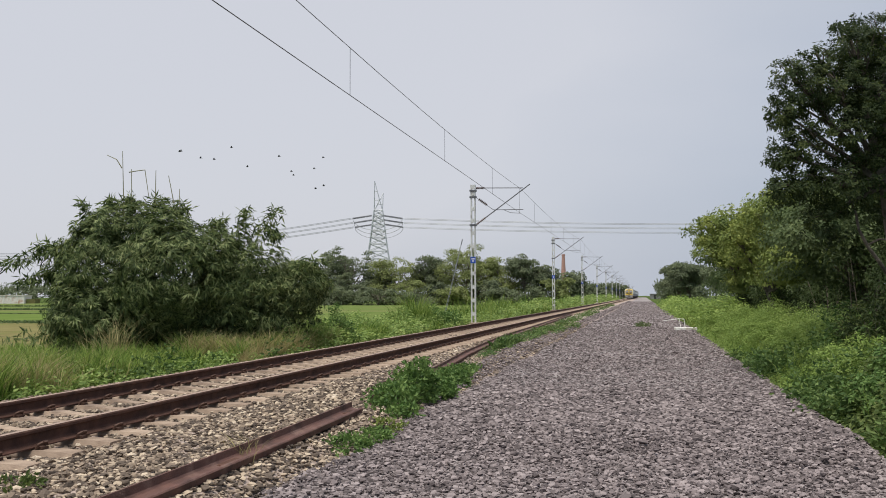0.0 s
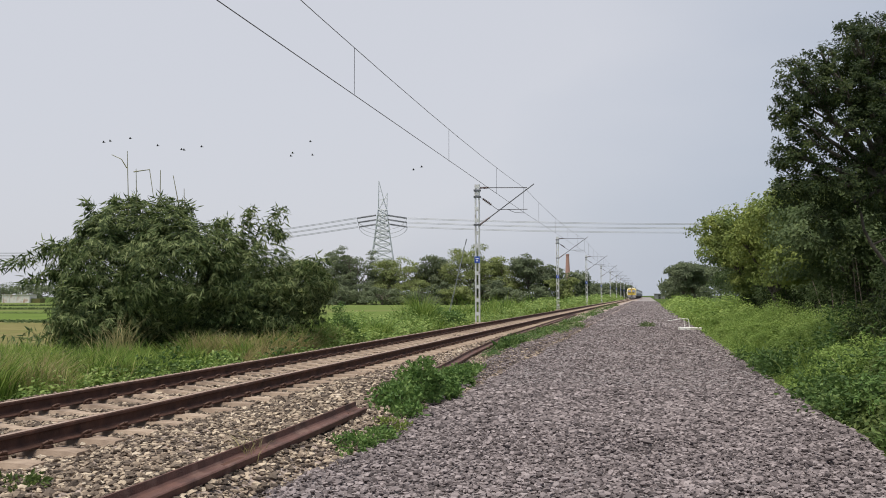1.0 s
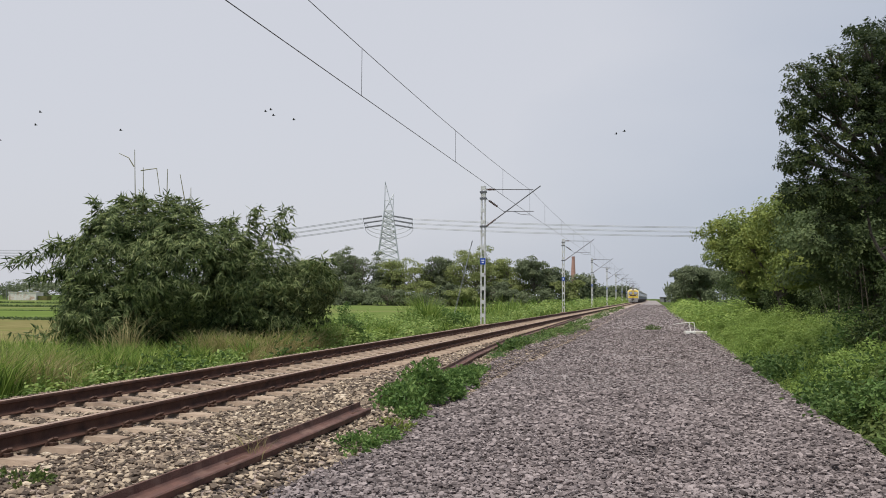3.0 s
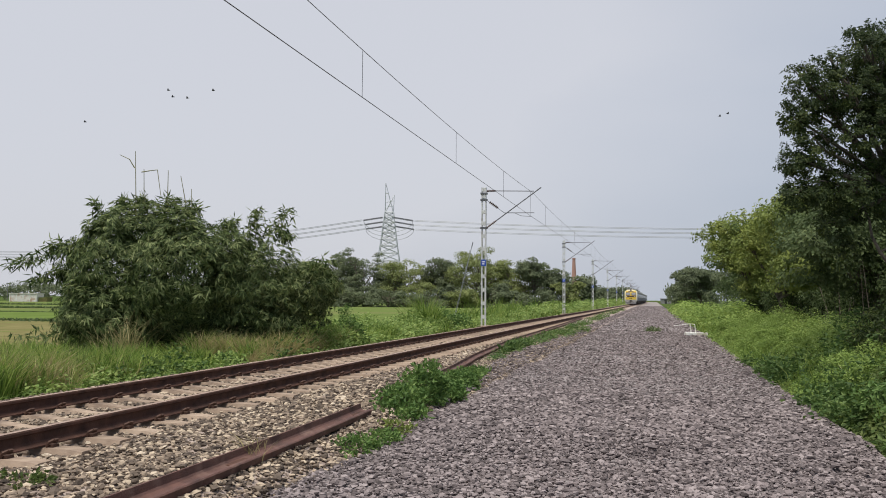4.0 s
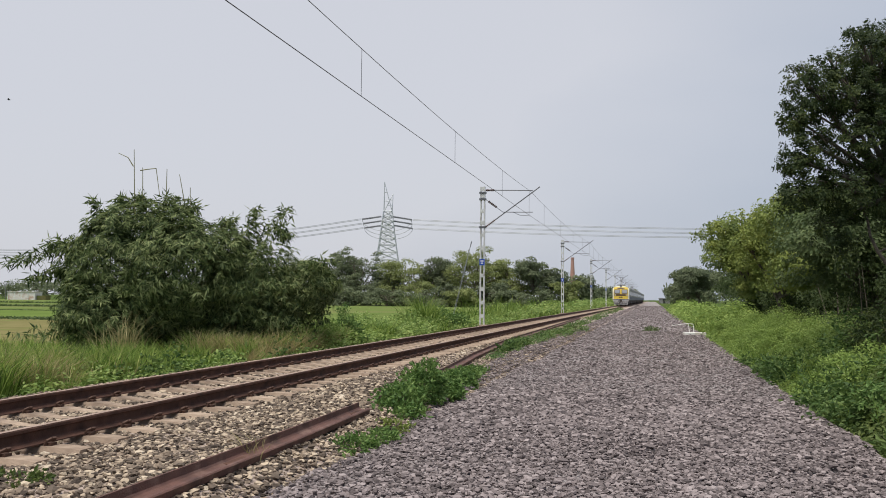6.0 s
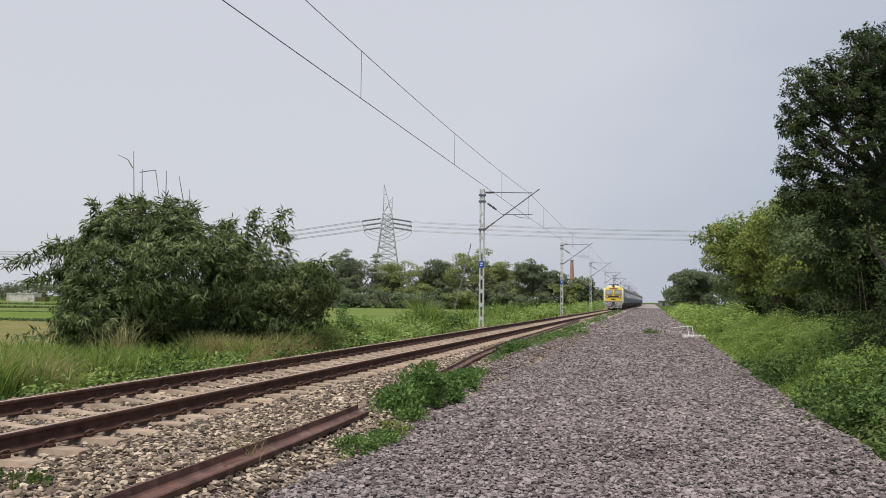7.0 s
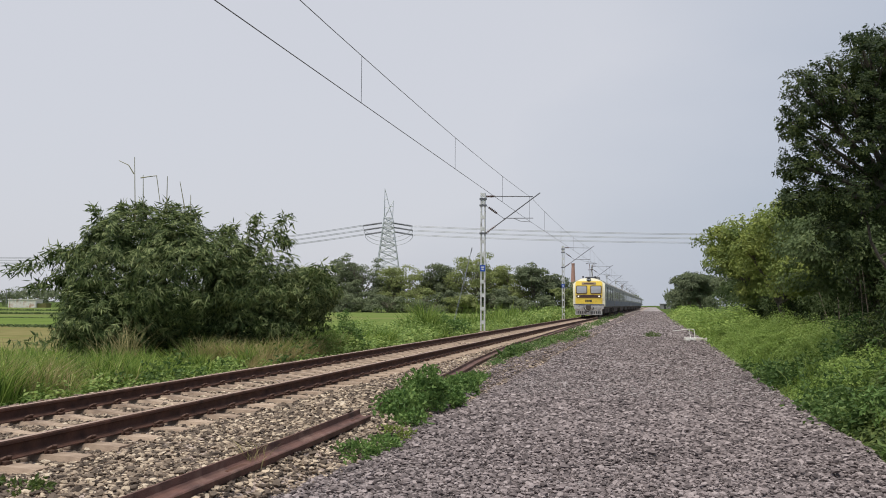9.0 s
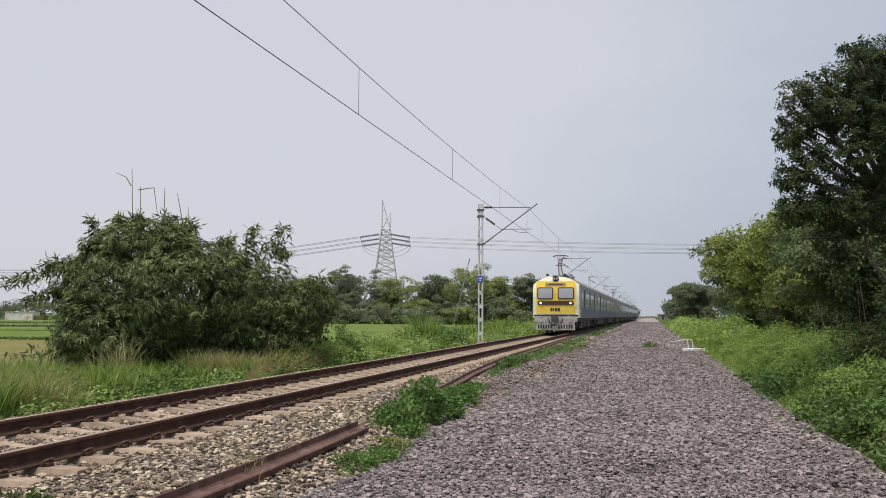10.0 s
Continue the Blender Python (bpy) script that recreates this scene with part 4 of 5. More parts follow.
undergrowth()
shrub("shrub", [(4.6, 18.7, 1.2, 0.6, 0.7, 0.35), (4.2, 18.3, 0.95, 0.45, 0.5, 0.3), (5.0, 18.2, 1.4, 0.5, 0.6, 0.4), (4.3, 18.8, 0.5, 0.6, 0.4, 0.45)], 4200, 0.085, 0.042, L_NEEM, 230,
      "dark overhanging scrub above a hollow in the verge", 0.16, 12, 0.5)
shrub("shrub", [(4.95, 16.9, 1.1, 0.40, 0.5, 0.45), (5.3, 16.2, 1.2, 0.45, 0.6, 0.5), (5.0, 17.4, 1.5, 0.4, 0.5, 0.5)], 3600, 0.10, 0.034, L_SCRUB, 231,
      "grey-green hanging scrub under the trees", 0.16, 12, 0.9, group="scrub under the trees")


# ---- bamboo clump ----
def leaf_fans(rng, blobs, n, length, width, per=7, floor=None):
    """Drooping fans of narrow leaves, each spread like fingers, over the skin of a set of ellipsoids."""
    B = np.array(blobs, float)
    w = B[:, 3] * B[:, 4] + B[:, 3] * B[:, 5] + B[:, 4] * B[:, 5]
    pick = rng.choice(len(B), n, p=w / w.sum())
    d = unit(rng.normal(size=(n, 3)))
    rad = (0.58 + 0.52 * rng.uniform(0, 1, n) ** 0.7) * (1 + 0.09 * np.sin(d[:, 0] * 5.1 + pick) + 0.08 * np.sin(d[:, 2] * 8.3 + 2.1 * pick))
    c = B[pick, :3] + d * B[pick, 3:] * rad[:, None]
    deep = np.min([np.linalg.norm((c - e[:3]) / e[3:], axis=1) for e in B], axis=0)
    ok = (deep > 0.7) | (rng.uniform(0, 1, n) < 0.3)
    c += 0.34 * np.array([noise.noise_vector(p * 1.5) for p in c])
    if floor is not None:
        ok &= c[:, 2] > floor
    c, face = c[ok], unit(d[ok] / B[pick[ok], 3:])
    n = len(c)
    down = np.array((0, 0, -1.0)) - face * -face[:, 2:3] + rng.normal(size=(n, 3)) * 0.12
    down = unit(down - face * np.sum(down * face, 1)[:, None])
    side = np.cross(face, down)
    spin = rng.normal(size=n)[:, None] * 0.8
    axis, cross = down * np.cos(spin) + side * np.sin(spin), side * np.cos(spin) - down * np.sin(spin)
    a = (np.linspace(-1.2, 1.2, per)[None] + rng.normal(size=(n, per)) * 0.16)
    way = axis[:, None] * np.cos(a)[..., None] + cross[:, None] * np.sin(a)[..., None] + face[:, None] * rng.uniform(-0.1, 0.45, (n, per, 1)) + np.array((0, 0, -0.2))
    big = np.repeat(rng.uniform(0.75, 1.2, n), per) * np.tile(1 - 0.28 * np.abs(np.linspace(-1, 1, per)), n)
    pos = np.repeat(c, per, 0) + rng.normal(size=(n * per, 3)) * 0.022
    turned = np.repeat(face + np.array((0, 0, 0.25)) + rng.normal(size=(n, 3)) * 0.5, per, 0)
    return leaf_arrays(rng, pos, unit(way.reshape(-1, 3)), length * big, width * (0.6 + 0.4 * big), unit(turned))


def bamboo():
    rng = np.random.default_rng(77)
    base = (-13.4, 23.6, -0.42)
    t = empty("bamboo_clump", pose(*base))
    blobs = [(-15.4, 23.1, 2.3, 1.55, 1.6, 1.75), (-16.1, 22.8, 1.5, 0.9, 1.1, 1.5), (-13.4, 23.2, 2.2, 1.75, 1.7, 1.65), (-13.3, 24.0, 0.9, 2.2, 1.3, 1.2), (-12.0, 24.3, 1.95, 1.5, 1.4, 1.3),
             (-10.8, 25.1, 1.6, 1.05, 1.1, 1.0), (-14.9, 23.3, 3.5, 1.2, 1.2, 0.85), (-15.9, 22.8, 3.2, 0.65, 0.8, 0.7), (-12.7, 23.9, 2.9, 1.15, 1.2, 0.8), (-10.3, 25.7, 1.9, 0.65, 0.7, 0.75),
             (-15.4, 22.4, 0.8, 1.4, 1.4, 1.3), (-11.7, 24.4, 0.9, 1.4, 1.1, 1.0), (-13.9, 23.3, 3.6, 0.9, 0.9, 0.6)]
    rel = [(b[0] - base[0], b[1] - base[1], b[2] - base[2], *b[3:]) for b in blobs]
    V, F = leaf_fans(rng, rel, 20500, 0.245, 0.042, 7, 0.55)
    # arching sprays that leave the mass
    sprays = [((-16.6, 22.3, 3.0), (-17.1, 22.0, 3.05), 0.3), ((-16.8, 22.2, 2.95), (-17.95, 21.4, 2.5), 0.26), ((-16.6, 22.2, 2.4), (-17.35, 21.6, 2.05), 0.26), ((-11.6, 24.0, 3.1), (-10.6, 24.1, 4.2), 0.28),
              ((-11.9, 24.0, 3.3), (-11.5, 23.9, 4.2), 0.24), ((-10.9, 24.1, 3.6), (-10.65, 24.1, 3.4), 0.25), ((-15.9, 22.8, 3.8), (-16.28, 22.7, 4.45), 0.16), ((-14.9, 23.1, 4.1), (-14.9, 23.1, 4.55), 0.26),
              ((-14.2, 23.2, 4.0), (-14.0, 23.2, 4.55), 0.26), ((-13.7, 23.3, 4.0), (-13.3, 23.4, 4.25), 0.25), ((-16.2, 20.8, 0.4), (-15.25, 19.0, 0.85), 0.14), ((-16.4, 20.8, 0.4), (-15.75, 18.9, 0.62), 0.1),
              ((-10.3, 24.5, 2.4), (-9.4, 24.5, 2.7), 0.3), ((-15.4, 23.0, 4.1), (-15.5, 23.0, 4.5), 0.22), ((-12.6, 23.6, 3.5), (-12.2, 23.7, 3.9), 0.2)]
    Vs, Fs, off = [V], [F], len(V)
    bm = bmesh.new()
    for a, b, spread in sprays:
        a, b = np.array(a) - base, np.array(b) - base
        m = int((250 if a[0] < -3.1 else 240) * (spread + 0.06) / 0.4) if spread > 0.15 else 26
        u = rng.uniform(0.1, 1.05, m)
        pos = a + (b - a) * u[:, None] + rng.normal(size=(m, 3)) * np.array((spread, spread, spread * 0.7)) * (0.35 + 0.4 * (1 - u))[:, None]
        way = unit(rng.normal(size=(m, 3)) * 0.8 + np.array((0, 0, -0.75)) + unit((b - a)[None])[0] * 0.35)
        v, f = leaf_arrays(rng, pos, way, 0.26, 0.050)
        Vs.append(v)
        Fs.append(f + off)
        off += len(v)
        tube(bm, tuple(a), tuple(b), 0.011, 0.004, 5)
    part_me("foliage", mesh_np("foliage", np.concatenate(Vs), np.concatenate(Fs), L_BAMBOO), t)
    tagged(part("branches", bm, M_CULM, t, "thin arching bamboo branches"), kind="stuff")
    for i in range(16):
        x, y = rng.uniform(-1.5, 0.9), 0.3 + 0.4 * abs(rng.normal())
        part("culm", path_tube(bmesh.new(), [(x, y, 0), (x * 1.15, y, 2.2), (x * 1.45, y * 1.5, 3.7)], 0.035, 0.015, 6), M_CULM, t, "green-brown bamboo culm")
    # bare stalks above the leaves
    for pts in ([(-14.95, 22.9, 3.9), (-15.0, 22.9, 5.0), (-15.04, 22.9, 5.93)], [(-14.75, 23.0, 3.9), (-14.8, 23.0, 5.4)], [(-14.85, 22.95, 5.3), (-14.6, 23.0, 5.34), (-14.35, 23.0, 5.36), (-14.2, 23.0, 4.5)],
                [(-15.05, 22.9, 5.42), (-15.2, 22.85, 5.68), (-15.5, 22.8, 5.82)], [(-13.5, 23.3, 4.1), (-13.72, 23.25, 5.2)], [(-14.05, 23.1, 4.3), (-14.05, 23.1, 5.35)], [(-13.35, 23.3, 3.5), (-13.38, 23.3, 4.8)]):
        part("bare_stalk", path_tube(bmesh.new(), [tuple(np.array(p) - base) for p in pts], 0.017, 0.009, 5), M_CULM, t, "dry leafless bamboo stalk")
    tagged(t, "large dense bamboo clump with drooping leaves and bare stalks", "bamboo")


bamboo()


# ---- low plants ----
def grass_stuff(name, rng, x0, x1, y0, y1, n, h, w, mat, label, zf=ground_z, patch=0.0, lean=0.35):
    q = max(1, n // 14)
    x = np.repeat(rng.uniform(x0, x1, q), 14)
    y = np.repeat(y0 + (y1 - y0) * rng.uniform(0, 1, q) ** 1.35, 14)
    turn, out = rng.uniform(0, 2 * np.pi, 14 * q), rng.uniform(0, 1, 14 * q) ** 0.6 * min(0.11, (x1 - x0) * 0.2)
    x, y = x + np.cos(turn) * out, y + np.sin(turn) * out
    turn = turn + rng.normal(size=14 * q) * 0.5
    if patch:
        v = np.array([noise.noise((a * 0.35, b * 0.35, patch)) for a, b in zip(x, y)])
        ok = v > -0.05
        x, y, turn = x[ok], y[ok], turn[ok]
    z = np.array([zf(a) for a in x])
    hh = h * rng.uniform(0.45, 1.15, len(x))
    hh *= np.array([max(0.25, 1.0 + 0.7 * noise.noise((a * 0.6, b * 0.6, 3.3)) + 0.5 * noise.noise((a * 1.9, b * 1.9, 8.1))) for a, b in zip(x, y)])
    V, F = blades(rng, x, y, z - 0.03, hh, w * (0.6 + y / 30.0), lean, turn)
    ob = new(name, mesh_np(name, V, F, mat))
    tagged(ob, label, "grass", kind="stuff")


rng = np.random.default_rng(51)
grass_stuff("grass", rng, -15.5, -10.1, 9, 34, 60000, 0.76, 0.023, L_GRASS, "tall green grass on the bank beside the track", lean=0.55)
grass_stuff("dry_grass", rng, -14.5, -9.95, 9, 30, 5000, 0.75, 0.014, L_STRAW, "dry straw-coloured grass among the green", patch=4.2, lean=0.6)
grass_stuff("grass", rng, -30, -14, 14, 34, 16000, 0.5, 0.024, L_GRASS, "rough green grass round the bamboo", lean=0.5)
grass_stuff("grass", rng, -14, -9.4, 34, 130, 9000, 0.7, 0.024, L_GRASS, "green grass on the bank beside the track")
grass_stuff("dry_grass", rng, -12.2, -10.2, 12.4, 14.8, 2200, 0.75, 0.013, L_STRAW, "clump of straw-coloured grass on the bank", lean=0.8)
grass_stuff("dry_grass", rng, -12.2, -9.9, 21.5, 27.5, 8000, 0.8, 0.015, L_STRAW, "clump of straw-coloured grass on the bank", lean=0.6)
grass_stuff("tall_grass", rng, -14.2, -12.6, 19.5, 20.8, 220, 1.4, 0.014, L_STRAW, "thin dry seeding grass before the bamboo", lean=0.5)
grass_stuff("tall_grass", rng, -11.3, -10.5, 41.8, 43.6, 900, 2.3, 0.015, L_GRASS, "tall feathery grass tuft near the mast", lean=0.5)
grass_stuff("tall_grass", rng, -12.6, -11.9, 44.5, 46.0, 500, 1.9, 0.015, L_GRASS, "tall feathery grass tuft near the mast", lean=0.6)
grass_stuff("tall_grass", rng, -12.8, -10.4, 54, 120, 3200, 1.5, 0.02, L_GRASS, "tall feathery grass along the far bank", lean=0.5)
grass_stuff("grass", rng, 2.5, 5.0, 6, 60, 7000, 0.55, 0.014, L_GRASS, "green grass among the verge weeds", lean=0.5)


def weed_stuff(name, rng, x0, x1, y0, y1, n, top, length, width, mat, label, zf=ground_z, power=1.5, lump=0.8, patch=0.0, mound=0.0, loose=0.07, hollow=()):
    """Low leafy cover: clumps of leaves at and under a rolling top, or over rounded mounds with creases between."""
    per = 8
    m = n // per
    x = rng.uniform(x0, x1, m)
    y = y0 + (y1 - y0) * rng.uniform(0, 1, m) ** power
    if patch:
        ok = np.array([noise.noise((a * 0.8, b * 0.6, patch)) for a, b in zip(x, y)]) > 0.08
        x, y = x[ok], y[ok]
    if hollow:
        ok = ((x - hollow[0]) / hollow[2]) ** 2 + ((y - hollow[1]) / hollow[3]) ** 2 > 1
        x, y = x[ok], y[ok]
    m = len(x)
    t = np.array([max(0.05, top(a) * (1.0 + lump * noise.noise((a * 0.9, b * 0.55, 7.7)) + 0.6 * lump * noise.noise((a * 2.6, b * 1.9, 2.2)))) for a, b in zip(x, y)])
    if mound:
        mr = np.random.default_rng(n)
        q = int((x1 - x0) * (y1 - y0) / (mound * mound * 1.6))
        mx, my = mr.uniform(x0, x1, q), mr.uniform(y0, y1, q)
        rad, high = mound * mr.uniform(0.6, 1.35, q), mr.uniform(0.4, 1.15, q)
        dome, face = np.zeros(m), np.tile((0.0, 0.0, 1.0), (m, 1))
        for a, b, r, h in zip(mx, my, rad, high):
            d2 = ((x - a) ** 2 + ((y - b) * 0.75) ** 2) / (r * r)
            cap = np.sqrt(np.clip(1 - d2, 0, 1))
            up = h * cap > dome
            face[up] = np.stack([(x - a) / r, (y - b) * 0.75 / r, cap + 0.2], 1)[up]
            dome = np.maximum(dome, h * cap)
        t = np.maximum(0.05, np.array([top(a) for a in x]) * (0.08 + 1.1 * dome ** 1.3) + 0.25 * (t - np.array([top(a) for a in x])))
    z = np.array([zf(a) for a in x]) + t * rng.uniform(0.05, 1.0, m) ** (0.28 if mound else 0.5)
    c = np.repeat(np.stack([x, y, z], 1), per, 0)
    k = len(c)
    grow = (0.8 + c[:, 1] / 45.0)
    pos = c + rng.normal(size=(k, 3)) * loose * grow[:, None]
    way = unit(rng.normal(size=(k, 3)) * np.array((1, 1, 0.5)) + np.array((0, 0, 0.25)))
    V, F = leaf_arrays(rng, pos, way, length * grow, width * grow, unit(np.repeat(face, per, 0)) if mound else None)
    ob = new(name, mesh_np(name, V, F, mat))
    tagged(ob, label, "weeds", kind="stuff")


HOLLOW = (4.1, 16.8, 0.65, 1.7)  # x, y and half sizes of a shaded gap in the verge weeds


def verge_top(x):
    return float(np.interp(x, (2.2, 2.5, 3.0, 3.6, 4.3, 5.6), (0.10, 0.32, 0.72, 1.15, 1.0, 0.55)))


def bank_top(x):
    return float(np.interp(x, (-13, -10.6, -9.5, -9.0), (0.8, 0.55, 0.34, 0.14)))


weed_stuff("weeds", rng, 2.25, 5.6, 5.5, 13.5, 46000, lambda x: verge_top(x) * 0.8, 0.074, 0.044, L_WEED, "lush green weeds along the verge", lump=0.9, power=1.1, mound=0.6, hollow=HOLLOW)
weed_stuff("feathery_weeds", rng, 2.25, 5.4, 11.5, 36, 76000, verge_top, 0.042, 0.020, L_BANK, "fine-leaved bright green weeds along the verge", lump=0.6, power=1.2, mound=1.1, hollow=HOLLOW)
weed_stuff("weeds", rng, 2.3, 6.0, 34, 130, 26000, verge_top, 0.10, 0.05, L_BANK, "lush bright green weeds along the verge", power=1.2, lump=1.2, mound=2.2)
weed_stuff("weeds", rng, 3.6, 6.5, 8, 24, 12000, lambda x: 0.9, 0.10, 0.05, L_WEED2, "deep green leafy weeds below the trees", hollow=HOLLOW)
weed_stuff("broadleaf_weeds", rng, 2.35, 5.5, 6, 22, 18000, lambda x: verge_top(x) * 0.8, 0.085, 0.055, L_WEED2, "broad-leaved deep green weeds in patches along the verge", patch=1.7, hollow=HOLLOW)
weed_stuff("broadleaf_weeds", rng, 2.2, 3.0, 6, 24, 15000, lambda x: 0.34, 0.08, 0.055, L_WEED2, "broad-leaved weeds along the gravel edge", patch=6.1)
weed_stuff("broadleaf_weeds", rng, -12.5, -9.6, 9, 24, 6000, lambda x: 0.5, 0.10, 0.065, L_WEED2, "broad-leaved dark weeds among the bank grass", patch=9.4)
weed_stuff("creepers", rng, -10.55, -9.65, 8, 40, 24000, lambda x: float(np.interp(x, (-10.55, -10.0, -9.65), (0.40, 0.28, 0.12))), 0.080, 0.058, L_CREEP, "leafy creepers along the ballast edge", power=1.2, mound=0.45)
weed_stuff("weeds", rng, -14, -9.4, 26, 70, 34000, lambda x: bank_top(x) * 1.25, 0.085, 0.05, L_CREEP, "tangled green weeds on the bank", power=1.2, mound=1.2)
weed_stuff("weeds", rng, -14, -9.0, 70, 330, 16000, lambda x: 1.2, 0.10, 0.06, L_CREEP, "tangled green weeds on the bank", power=1.2, mound=2.5)
for y0, y1, x0, x1, n, h in ((14.5, 18.5, -3.70, -3.35, 1000, 0.12), (20.3, 22, -3.95, -3.6, 500, 0.14), (22.5, 27, -4.15, -3.70, 1600, 0.20), (27, 33, -4.32, -3.5, 1900, 0.15), (33, 41, -4.35, -3.2, 2200, 0.14), (41, 46, -4.4, -3.0, 1000, 0.12),
                            (46, 56, -4.5, -3.6, 1000, 0.15), (56, 75, -4.7, -3.6, 1000, 0.16), (75, 130, -5.0, -4.0, 1000, 0.2)):
    weed_stuff("weeds", rng, x0, x1, y0, y1, n, lambda x: h * 1.2, 0.055, 0.034, L_WEED2, "low weeds between loose rail and gravel", zf=lambda x: 0.06, power=1.0, lump=1.0, mound=0.55, loose=0.035)


def verge_mounds():
    """Rounded bushes of fine-leaved weeds, the lumps of the verge."""
    r = np.random.default_rng(91)
    for i in range(20):
        y = 9.0 + 1.0 * i + 0.035 * i * i + r.uniform(-0.4, 0.4)
        x = (2.95, 3.75, 3.3)[i % 3] + r.uniform(-0.15, 0.2)
        if ((x - HOLLOW[0]) / HOLLOW[2]) ** 2 + ((y - HOLLOW[1]) / HOLLOW[3]) ** 2 < 1:
            continue
        high = verge_top(x) * r.uniform(0.9, 1.25)
        blobs = [(x, y, 0.45 * high, 0.42, 0.6, 0.5 * high), (x + 0.25, y + 0.4, 0.5 * high, 0.35, 0.5, 0.5 * high), (x - 0.22, y - 0.35, 0.3 * high, 0.3, 0.45, 0.38 * high)]
        base = (x, y, ground_z(x))
        m = empty("weed_mound", pose(*base))
        bm = bmesh.new()
        for j in range(6):
            tube(bm, (r.normal() * 0.08, r.normal() * 0.08, -0.03), (r.normal() * 0.25, r.normal() * 0.3, 0.6 * high), 0.012, 0.004, 5)
        part("stems", bm, M_CULM, m, "thin green stems")
        near = y < 14
        V, F = padded_crown(r, [(b[0] - x, b[1] - y, b[2] - base[2], *b[3:]) for b in blobs], 4600, (0.062 if near else 0.046) + 0.0006 * y, (0.036 if near else 0.020) + 0.0003 * y, 30, 0.19, 0.0)
        part_me("foliage", mesh_np("foliage", V, F, (L_WEED2, L_CLUMP)[i % 2] if near else L_BANK), m)
        tagged(m, "rounded leafy green weed mound near the gravel" if near else "rounded bright green mound of fine-leaved weeds", "weeds", "weed mounds along the verge")


verge_mounds()


def bund(p, q, h, n, mat):
    """A grassy ridge between two fields."""
    x, y = [p[i] + (q[i] - p[i]) * rng.uniform(0, 1, n) + rng.normal(size=n) * 0.5 for i in (0, 1)]
    V, F = blades(rng, x, y, np.full(n, FIELD_Z + 0.05), h * rng.uniform(0.3, 1.1, n), 0.22, 0.9)
    tagged(new("field_bund", mesh_np("field_bund", V, F, mat)), "dark grassy ridge between two fields", "bund", kind="stuff")


bund((-27, 68), (-78, 73.5), 0.2, 3500, L_SCRUB)
bund((-40, 104), (-150, 103), 0.22, 3500, L_SCRUB)
bund((-70, 140), (-220, 135), 0.5, 4500, L_SCRUB)
bund((-100, 190), (-300, 185), 0.6, 4500, L_SCRUB)
shrub("weed_clump", [(-3.24, 12.3, 0.32, 0.30, 0.42, 0.30), (-3.3, 11.4, 0.2, 0.30, 0.42, 0.22), (-3.2, 10.9, 0.08, 0.28, 0.3, 0.14), (-3.18, 13.2, 0.15, 0.26, 0.5, 0.18), (-3.25, 14.9, 0.12, 0.26, 0.6, 0.2), (-3.4, 16.6, 0.1, 0.22, 0.7, 0.13)], 9500, 0.074, 0.046, L_CLUMP, 301,
      "deep green leafy weed clump against the loose rail", 0.09, 8, 0.0)
shrub("weed_clump", [(-3.05, 8.7, 0.03, 0.24, 0.42, 0.1), (-2.95, 9.35, 0.03, 0.2, 0.35, 0.08)], 1500, 0.055, 0.034, L_CLUMP, 302, "low green weed patch on the gravel", 0.06, 8, 0.0)
shrub("weed_clump", [(-3.9, 24.6, 0.10, 0.22, 1.4, 0.24), (-4.05, 27.0, 0.10, 0.25, 1.3, 0.2)], 1800, 0.12, 0.06, L_WEED2, 303, "low green weed patch beside the loose rail", 0.12, 8, 0.0)
shrub("weed_clump", [(-2.98, 9.95, 0.05, 0.2, 0.3, 0.09)], 420, 0.055, 0.03, L_MID, 311, "small yellow-green weed patch at the rail end", 0.05, 8, 0.0)
shrub("weed_clump", [(-4.78, 5.9, 0.14, 0.25, 0.14, 0.07)], 350, 0.05, 0.03, L_WEED, 304, "small green weed tuft in the ballast", 0.05, 8, 0.0)
shrub("weed_clump", [(-0.05, 46.4, 0.06, 0.45, 1.0, 0.09)], 420, 0.12, 0.05, L_SCRUB, 309, "low dull weed tuft on the gravel", 0.12, 8, 0.0)
grass_stuff("grass_tuft", rng, -3.55, -3.3, 7.1, 7.4, 60, 0.3, 0.008, L_STRAW, "small dry grass tuft growing over the loose rail", zf=lambda x: 0.15, lean=0.9)
shrub("shrub", [(-10.3, 28.4, 0.5, 0.35, 0.4, 0.75), (-10.1, 28.6, 0.2, 0.5, 0.5, 0.5)], 3600, 0.085, 0.045, L_CLUMP, 305, "small dark upright shrub on the bank", 0.12, 10)
shrub("shrub", [(-10.9, 27.0, 0.3, 0.7, 0.7, 0.5), (-10.2, 27.6, 0.1, 0.5, 0.5, 0.4)], 3000, 0.12, 0.06, L_CREEP, 306, "green shrub on the bank by the bamboo", 0.2, 10)
shrub("shrub", [(-10.5, 24.6, 0.1, 0.6, 1.1, 0.55), (-10.0, 26.3, 0.05, 0.5, 1.0, 0.5), (-10.6, 27.6, 0.2, 0.7, 0.9, 0.6)], 6000, 0.10, 0.06, L_CREEP, 310, "bright green rounded weeds beside the bamboo", 0.12, 10)
grass_stuff("dry_grass", rng, -10.75, -9.95, 20.0, 25.0, 8000, 0.5, 0.014, L_STRAW, "clump of straw-coloured grass on the bank", lean=0.7)
shrub("shrub", [(-11.4, 40.5, 0.25, 0.8, 0.8, 0.55), (-10.5, 41.2, 0.1, 0.6, 0.7, 0.45)], 2800, 0.15, 0.08, L_CREEP, 307, "rounded green shrub on the bank", 0.25, 10)
